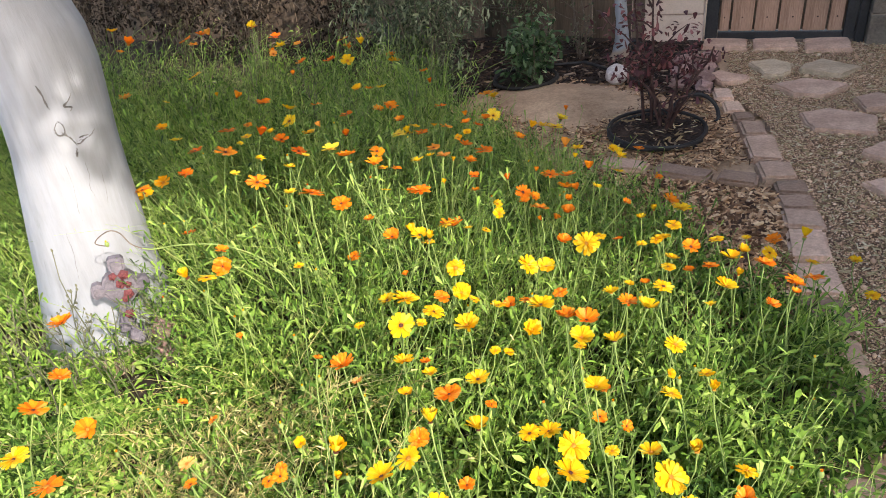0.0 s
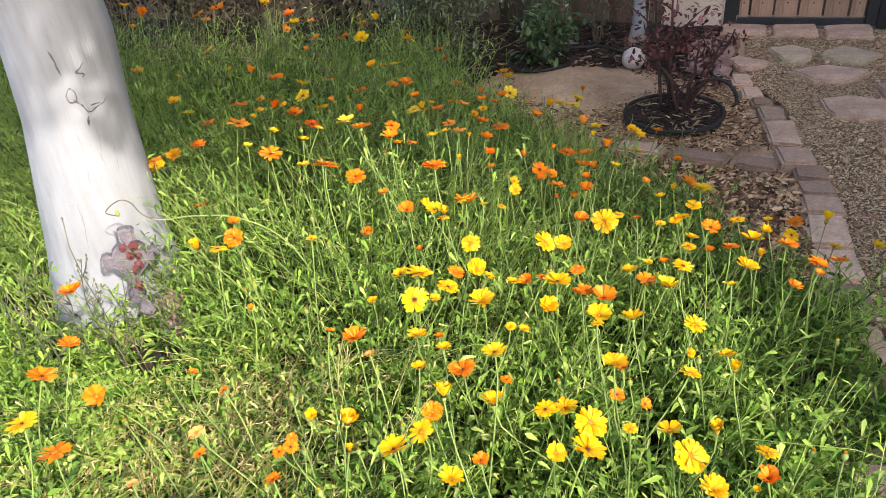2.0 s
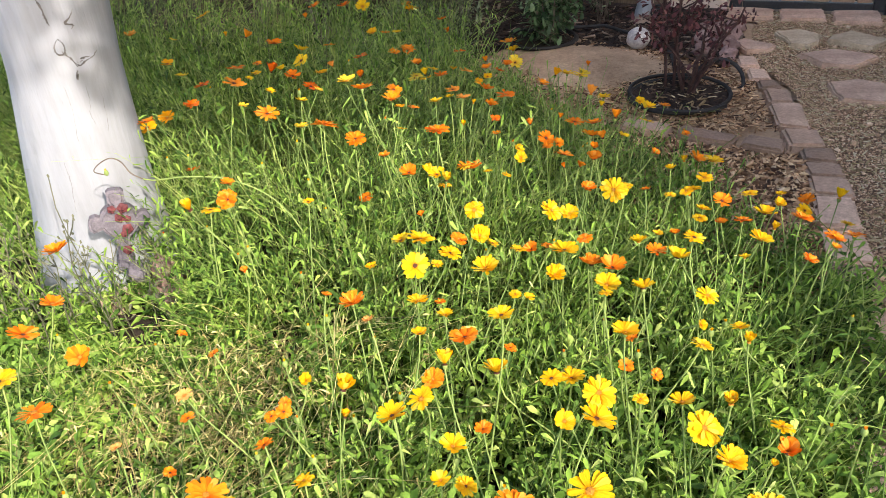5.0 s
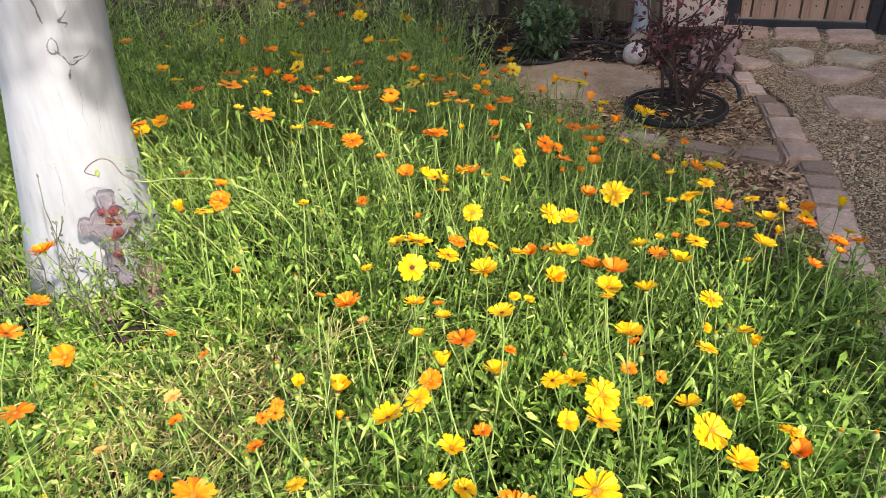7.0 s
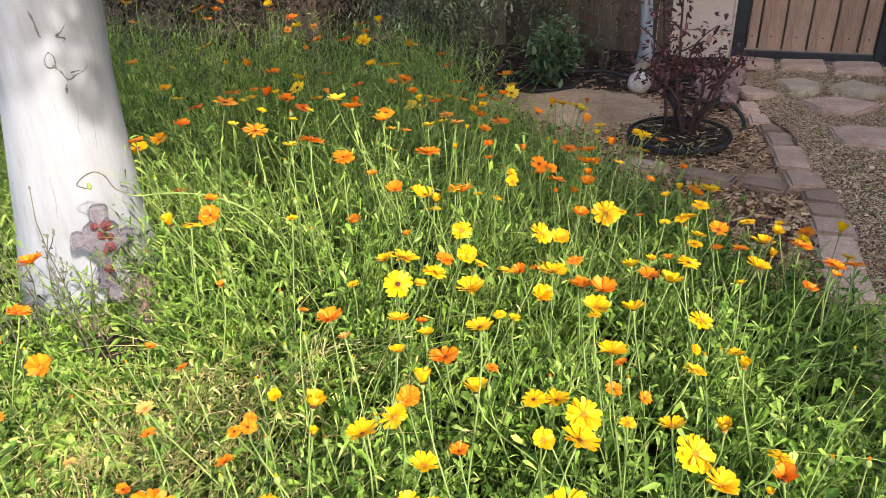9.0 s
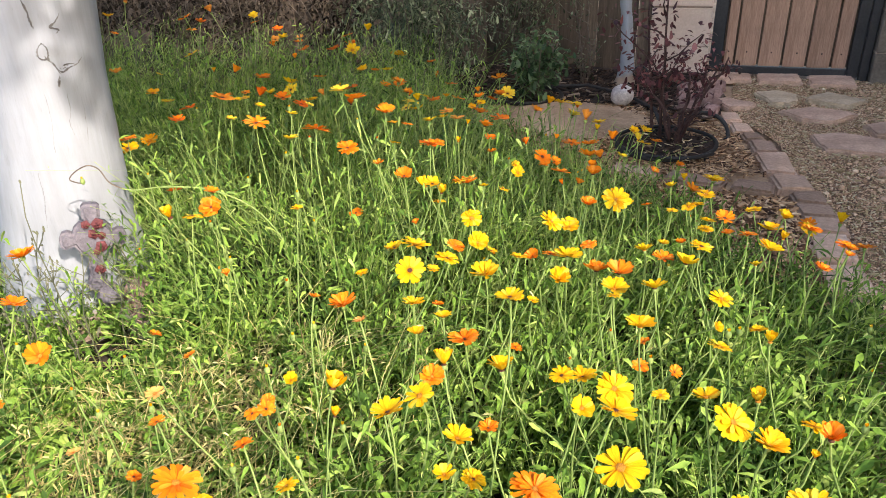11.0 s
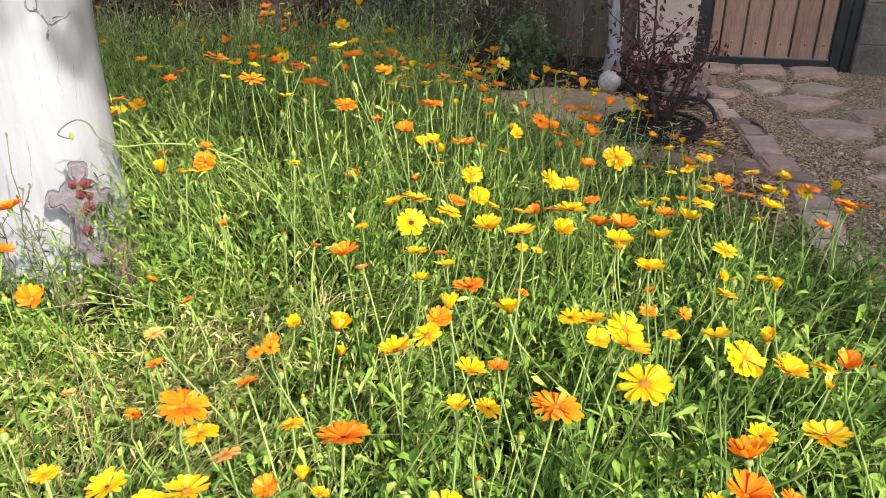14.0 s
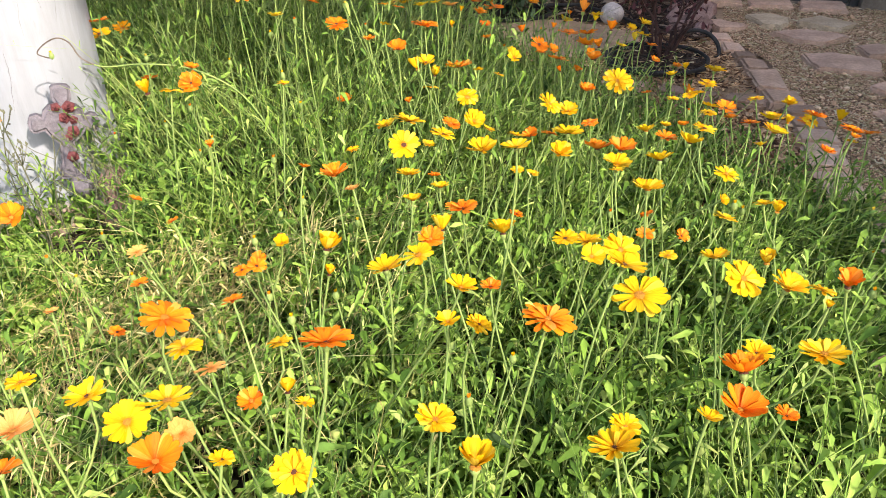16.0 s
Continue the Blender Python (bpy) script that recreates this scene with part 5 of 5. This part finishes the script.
YELLOW_F = [
    (0.06, 1.96, 0.58, 0.015), (0.51, 1.97, 0.52, 0.016), (-0.94, 2.10, 0.48, 0.031), (0.15, 2.13, 0.56, 0.013), (-0.58, 2.14, 0.61, 0.013), (0.67, 2.16, 0.45, 0.017),
    (0.18, 2.17, 0.56, 0.014), (0.48, 2.19, 0.54, 0.024), (-0.91, 2.20, 0.47, 0.027), (0.40, 2.20, 0.54, 0.024), (0.44, 2.21, 0.54, 0.022), (0.07, 2.23, 0.57, 0.014),
    (-0.50, 2.24, 0.60, 0.018), (0.71, 2.24, 0.39, 0.025), (0.00, 2.25, 0.57, 0.019), (-0.60, 2.28, 0.58, 0.018), (-0.39, 2.33, 0.55, 0.023), (0.28, 2.35, 0.54, 0.025),
    (-0.03, 2.35, 0.50, 0.023), (-0.07, 2.37, 0.50, 0.021), (-0.90, 2.39, 0.55, 0.022), (-0.48, 2.45, 0.56, 0.027), (-1.02, 2.57, 0.54, 0.024), (-0.52, 2.64, 0.54, 0.029),
]
YELLOW_G = [
    (0.58, 2.77, 0.33, 0.036), (-0.16, 2.80, 0.54, 0.021), (-0.26, 2.81, 0.54, 0.024), (-1.11, 2.89, 0.54, 0.016), (-0.89, 2.91, 0.54, 0.016), (0.32, 3.10, 0.34, 0.030),
    (-0.26, 3.13, 0.64, 0.036), (-1.05, 3.15, 0.57, 0.036), (-0.35, 3.24, 0.54, 0.031), (-0.14, 3.33, 0.49, 0.035), (-0.75, 3.64, 0.54, 0.029), (-0.91, 3.76, 0.63, 0.028),
    (-1.75, 3.95, 0.64, 0.031),
]
ORANGE_A = [
    (-0.26, 0.46, 0.44, 0.039), (-0.07, 0.46, 0.59, 0.025), (-0.43, 0.47, 0.42, 0.023), (0.38, 0.53, 0.42, 0.035), (0.45, 0.55, 0.39, 0.015), (0.39, 0.56, 0.45, 0.035),
    (-0.19, 0.58, 0.41, 0.017), (0.16, 0.58, 0.52, 0.039), (-0.29, 0.63, 0.50, 0.035), (0.58, 0.70, 0.47, 0.028), (-0.44, 0.79, 0.36, 0.012), (-0.27, 0.82, 0.39, 0.017),
    (0.12, 0.84, 0.39, 0.018), (-0.26, 0.86, 0.42, 0.013), (-0.70, 0.87, 0.44, 0.033), (-0.24, 0.87, 0.42, 0.015), (-0.24, 0.89, 0.42, 0.013), (-0.45, 0.92, 0.36, 0.015),
    (0.44, 0.93, 0.42, 0.013), (0.03, 0.94, 0.42, 0.022), (0.40, 0.99, 0.39, 0.016), (0.18, 1.02, 0.42, 0.013), (-0.69, 1.03, 0.43, 0.028), (-0.81, 1.06, 0.47, 0.036),
]
ORANGE_B = [
    (-0.43, 1.06, 0.40, 0.013), (0.09, 1.08, 0.40, 0.034), (0.43, 1.08, 0.38, 0.013), (-0.50, 1.09, 0.43, 0.013), (0.04, 1.16, 0.43, 0.013), (-0.15, 1.17, 0.43, 0.036),
    (-0.82, 1.19, 0.45, 0.026), (-0.21, 1.19, 0.44, 0.013), (0.42, 1.26, 0.43, 0.036), (-0.41, 1.28, 0.45, 0.013), (0.38, 1.29, 0.42, 0.036), (0.92, 1.30, 0.43, 0.013),
    (0.87, 1.30, 0.40, 0.018), (0.53, 1.32, 0.43, 0.023), (0.94, 1.33, 0.43, 0.015), (0.37, 1.34, 0.46, 0.017), (0.94, 1.35, 0.43, 0.021), (0.25, 1.35, 0.43, 0.019),
    (0.29, 1.36, 0.43, 0.017), (0.08, 1.38, 0.45, 0.019), (1.01, 1.39, 0.40, 0.023), (0.59, 1.39, 0.43, 0.013), (-0.92, 1.41, 0.45, 0.036), (0.71, 1.43, 0.43, 0.015),
]
ORANGE_C = [
    (0.90, 1.43, 0.43, 0.025), (-0.03, 1.46, 0.59, 0.021), (-0.01, 1.46, 0.47, 0.013), (0.79, 1.50, 0.39, 0.020), (-0.51, 1.54, 0.50, 0.025), (-0.10, 1.58, 0.58, 0.015),
    (-0.24, 1.59, 0.67, 0.031), (-0.52, 1.59, 0.52, 0.018), (0.77, 1.60, 0.39, 0.024), (0.42, 1.61, 0.44, 0.021), (0.57, 1.61, 0.43, 0.013), (-0.18, 1.65, 0.60, 0.025),
    (0.44, 1.66, 0.50, 0.023), (-0.18, 1.68, 0.41, 0.018), (0.11, 1.69, 0.48, 0.034), (0.37, 1.70, 0.46, 0.014), (0.41, 1.70, 0.46, 0.016), (-0.42, 1.73, 0.65, 0.036),
    (-0.16, 1.74, 0.70, 0.027), (0.03, 1.74, 0.57, 0.032), (0.37, 1.74, 0.48, 0.026), (0.62, 1.74, 0.47, 0.014), (1.07, 1.75, 0.29, 0.023), (0.33, 1.77, 0.49, 0.016),
]
ORANGE_D = [
    (0.46, 1.77, 0.48, 0.019), (-0.09, 1.78, 0.65, 0.026), (0.36, 1.79, 0.49, 0.017), (0.19, 1.81, 0.52, 0.014), (0.33, 1.81, 0.50, 0.023), (0.49, 1.81, 0.49, 0.021),
    (0.46, 1.83, 0.49, 0.027), (0.29, 1.86, 0.52, 0.019), (-0.04, 1.87, 0.59, 0.015), (0.19, 1.87, 0.54, 0.015), (0.47, 1.87, 0.51, 0.026), (0.42, 1.89, 0.51, 0.026),
    (0.38, 1.90, 0.52, 0.015), (0.54, 1.90, 0.51, 0.026), (-0.56, 1.93, 0.67, 0.033), (-0.70, 1.93, 0.61, 0.023), (-0.10, 1.94, 0.62, 0.022), (0.18, 1.95, 0.55, 0.022),
    (-0.77, 1.97, 0.38, 0.022), (0.10, 1.97, 0.57, 0.022), (-0.35, 1.98, 0.63, 0.022), (-0.89, 2.00, 0.54, 0.027), (0.07, 2.02, 0.58, 0.020), (0.23, 2.03, 0.55, 0.027),
]
ORANGE_E = [
    (0.49, 2.04, 0.53, 0.030), (0.17, 2.06, 0.56, 0.025), (0.86, 2.10, 0.26, 0.030), (0.35, 2.13, 0.54, 0.021), (-0.44, 2.14, 0.61, 0.024), (0.03, 2.15, 0.58, 0.021),
    (0.83, 2.15, 0.33, 0.015), (-0.77, 2.22, 0.57, 0.026), (0.11, 2.24, 0.56, 0.022), (-0.54, 2.25, 0.59, 0.033), (0.22, 2.25, 0.55, 0.017), (0.18, 2.28, 0.55, 0.020),
    (-0.25, 2.30, 0.54, 0.023), (0.25, 2.30, 0.55, 0.020), (-0.06, 2.34, 0.56, 0.020), (0.18, 2.35, 0.55, 0.018), (-0.35, 2.36, 0.56, 0.021), (0.82, 2.40, 0.33, 0.022),
    (-0.71, 2.41, 0.56, 0.036), (-0.65, 2.48, 0.55, 0.017), (0.09, 2.48, 0.55, 0.021), (-0.27, 2.49, 0.55, 0.024), (-0.10, 2.50, 0.56, 0.027), (-0.15, 2.53, 0.54, 0.022),
]
ORANGE_F = [
    (-0.39, 2.55, 0.58, 0.022), (0.27, 2.58, 0.54, 0.030), (-1.07, 2.63, 0.86, 0.036), (-0.65, 2.75, 0.54, 0.030), (-0.21, 2.80, 0.54, 0.018), (-0.78, 2.82, 0.55, 0.036),
    (0.62, 2.88, 0.33, 0.019), (0.01, 3.06, 0.51, 0.019), (-0.59, 3.11, 0.54, 0.020), (-1.39, 3.11, 0.51, 0.036), (0.03, 3.13, 0.43, 0.023), (-0.94, 3.17, 0.74, 0.036),
    (-1.09, 3.26, 0.71, 0.036), (-0.44, 3.28, 0.54, 0.031), (-0.58, 3.30, 0.54, 0.028), (-0.18, 3.59, 0.45, 0.026), (-1.20, 3.63, 0.60, 0.024), (-0.43, 3.69, 0.53, 0.035),
    (-0.81, 3.70, 0.49, 0.035), (-1.18, 3.73, 0.62, 0.036), (-0.42, 3.73, 0.48, 0.035), (-0.80, 3.77, 0.56, 0.036), (-0.74, 3.97, 0.46, 0.025),
]
PEACH_A = [
    (-0.25, 0.51, 0.43, 0.022), (-0.43, 0.51, 0.44, 0.032), (-0.25, 0.63, 0.42, 0.020), (-0.57, 0.86, 0.35, 0.012), (-0.44, 0.92, 0.42, 0.016), (-0.11, 1.11, 0.43, 0.016),
]

for group_of, colour in ((YELLOW_H, "y"), (ORANGE_H, "o"), (YELLOW_A, "y"), (YELLOW_B, "y"), (YELLOW_C, "y"), (YELLOW_D, "y"), (YELLOW_E, "y"), (YELLOW_F, "y"), (YELLOW_G, "y"), (ORANGE_A, "o"), (ORANGE_B, "o"), (ORANGE_C, "o"), (ORANGE_D, "o"), (ORANGE_E, "o"), (ORANGE_F, "o"), (PEACH_A, "p")):
    drift(group_of, colour)


def bud(x, y, z, pts=None, mat=M_STALK):
    """A closed bud on its own stalk."""
    f = thing("flower_bud", Matrix.Translation((x, y, 0)), "closed green and yellow daisy bud on a thin stalk", "flower", "daisy buds")
    if pts is None:
        w = FR.normal(0, 0.04, 2)
        pts = [Vector((w[0], w[1], -0.01)), Vector((w[0] * 0.8, w[1] * 0.8, z * 0.4)), Vector((w[0] * 0.3, w[1] * 0.3, z * 0.8)), Vector((0, 0, z))]
    part("stalk", mesh_of("stalk", *tube(pts, np.linspace(0.0019, 0.0016, len(pts)), 5, False), mat, True), f)
    bm = bmesh.new()
    bmesh.ops.create_icosphere(bm, subdivisions=2, radius=0.0062)
    for v in bm.verts:
        v.co.z = v.co.z * 1.45 + 0.005
    part("bud_head", from_bm("bud_head", bm, M_CALYX, True), f, Matrix.Translation(pts[-1]))
    tip = part("bud_tip", RINGS["y" if FR.uniform() < 0.6 else "o"][4], f, Matrix.Translation(pts[-1] + Vector((0, 0, 0.008))) @ Matrix.Diagonal((0.006, 0.006, 0.011, 1)))
    return f, tip


bx, by = bed_points(60, -0.9, 1.0, 0.5, 2.2, np.random.default_rng(67))
for a, b, h in zip(bx, by, canopy(bx, by)):
    bud(float(a), float(b), float(h + FR.uniform(0.02, 0.13)))

# the bud on a looping stalk before the trunk; its backlit part is coloured darker
loop = [(-0.30, 0.0, 0.10), (-0.36, 0.0, 0.30), (-0.43, 0.0, 0.43), (-0.54, 0.0, 0.497), (-0.66, 0.0, 0.512), (-0.75, 0.0, 0.507), (-0.80, 0.0, 0.528), (-0.82, 0.0, 0.566), (-0.847, 0.0, 0.578), (-0.882, 0.0, 0.563), (-0.902, 0.0, 0.543), (-0.884, 0.0, 0.533), (-0.870, 0.0, 0.531)]
looped = smooth_line(loop)
loop_bud, _ = bud(0.0, 1.66, 0.5, looped[27:], M_TWIG)
part("lower_stalk", mesh_of("lower_stalk", *tube(looped[:28], np.linspace(0.0026, 0.0019, 28), 5, False), M_STALK, True), loop_bud)


def weed(x, y, h, seed, label="thin grey-green weed with small seed heads", group="weeds before the trunk"):
    """A thin dry weed with small seed heads."""
    rng = np.random.default_rng(seed)
    w = thing("weed", Matrix.Translation((x, y, 0)), label, "plant", group)
    main = [Vector((0.03 * math.sin(q * 5 + seed) * q, 0.01 * q, h * q - 0.01)) for q in np.linspace(0, 1, 7)]
    pieces = [tube(main, np.linspace(0.0026, 0.0012, 7), 5)]
    heads = [main[-1]]
    for _ in range(9):
        i = int(rng.integers(2, 6))
        tipp = main[i] + Vector((rng.normal(0, 0.03), rng.normal(0, 0.02), rng.uniform(0.02, 0.06)))
        pieces.append(tube([main[i], main[i].lerp(tipp, 0.6) + Vector((0, 0, -0.006)), tipp], [0.0012, 0.001, 0.0008], 4))
        heads.append(tipp)
    part("stem", mesh_of("stem", *merge(pieces), M_TWEED, True), w)
    n = 9
    q = rng.uniform(0.1, 0.8, n)
    foot = np.array([tuple(main[0].lerp(main[-1], float(k))) for k in q])
    way = unit(np.stack([rng.normal(size=n), rng.normal(size=n), rng.uniform(0.2, 1.0, n)], 1))
    ln = rng.uniform(0.02, 0.042, n)
    part("leaves", bulk("leaves", *blades(foot, way, ln, ln * 0.2, np.full(n, 0.3), rng), M_TWEED), w)
    for p in heads:
        part("seed_head", SEED, w, Matrix.Translation(p))


M_TWEED = leafy("weed_stems", [(0.0, (0.075, 0.08, 0.05)), (1.0, (0.15, 0.15, 0.09))], 0.1, 0.8)
SEED = rock_mesh("seed_head", (0.003, 0.003, 0.0065), M_TWEED, 2.0, 0.2, 1)
for k, (x, y, h) in enumerate(((-0.99, 1.60, 0.57), (-1.03, 1.62, 0.42), (-0.93, 1.60, 0.36), (-0.86, 1.64, 0.34), (-0.80, 1.62, 0.40), (-1.10, 1.60, 0.36), (-0.97, 1.56, 0.33), (-1.16, 1.62, 0.44), (-1.22, 1.6, 0.40), (-1.07, 1.55, 0.38), (-1.28, 1.58, 0.36), (-1.13, 1.5, 0.34), (-0.78, 1.56, 0.30))):
    weed(x, y, h, k + 1)
# dried stems that stand over the back of the bed
dry = np.random.default_rng(71)
for k in range(26):
    v = dry.uniform(-2.55, -1.85)
    x, y = yard(dry.uniform(-2.9, -1.0), v)[:2]
    weed(x, y, 0.50 + dry.uniform(0.0, 0.16), 40 + k, "thin dried stem with seed heads standing over the flowers", "dried stems behind the flowers")
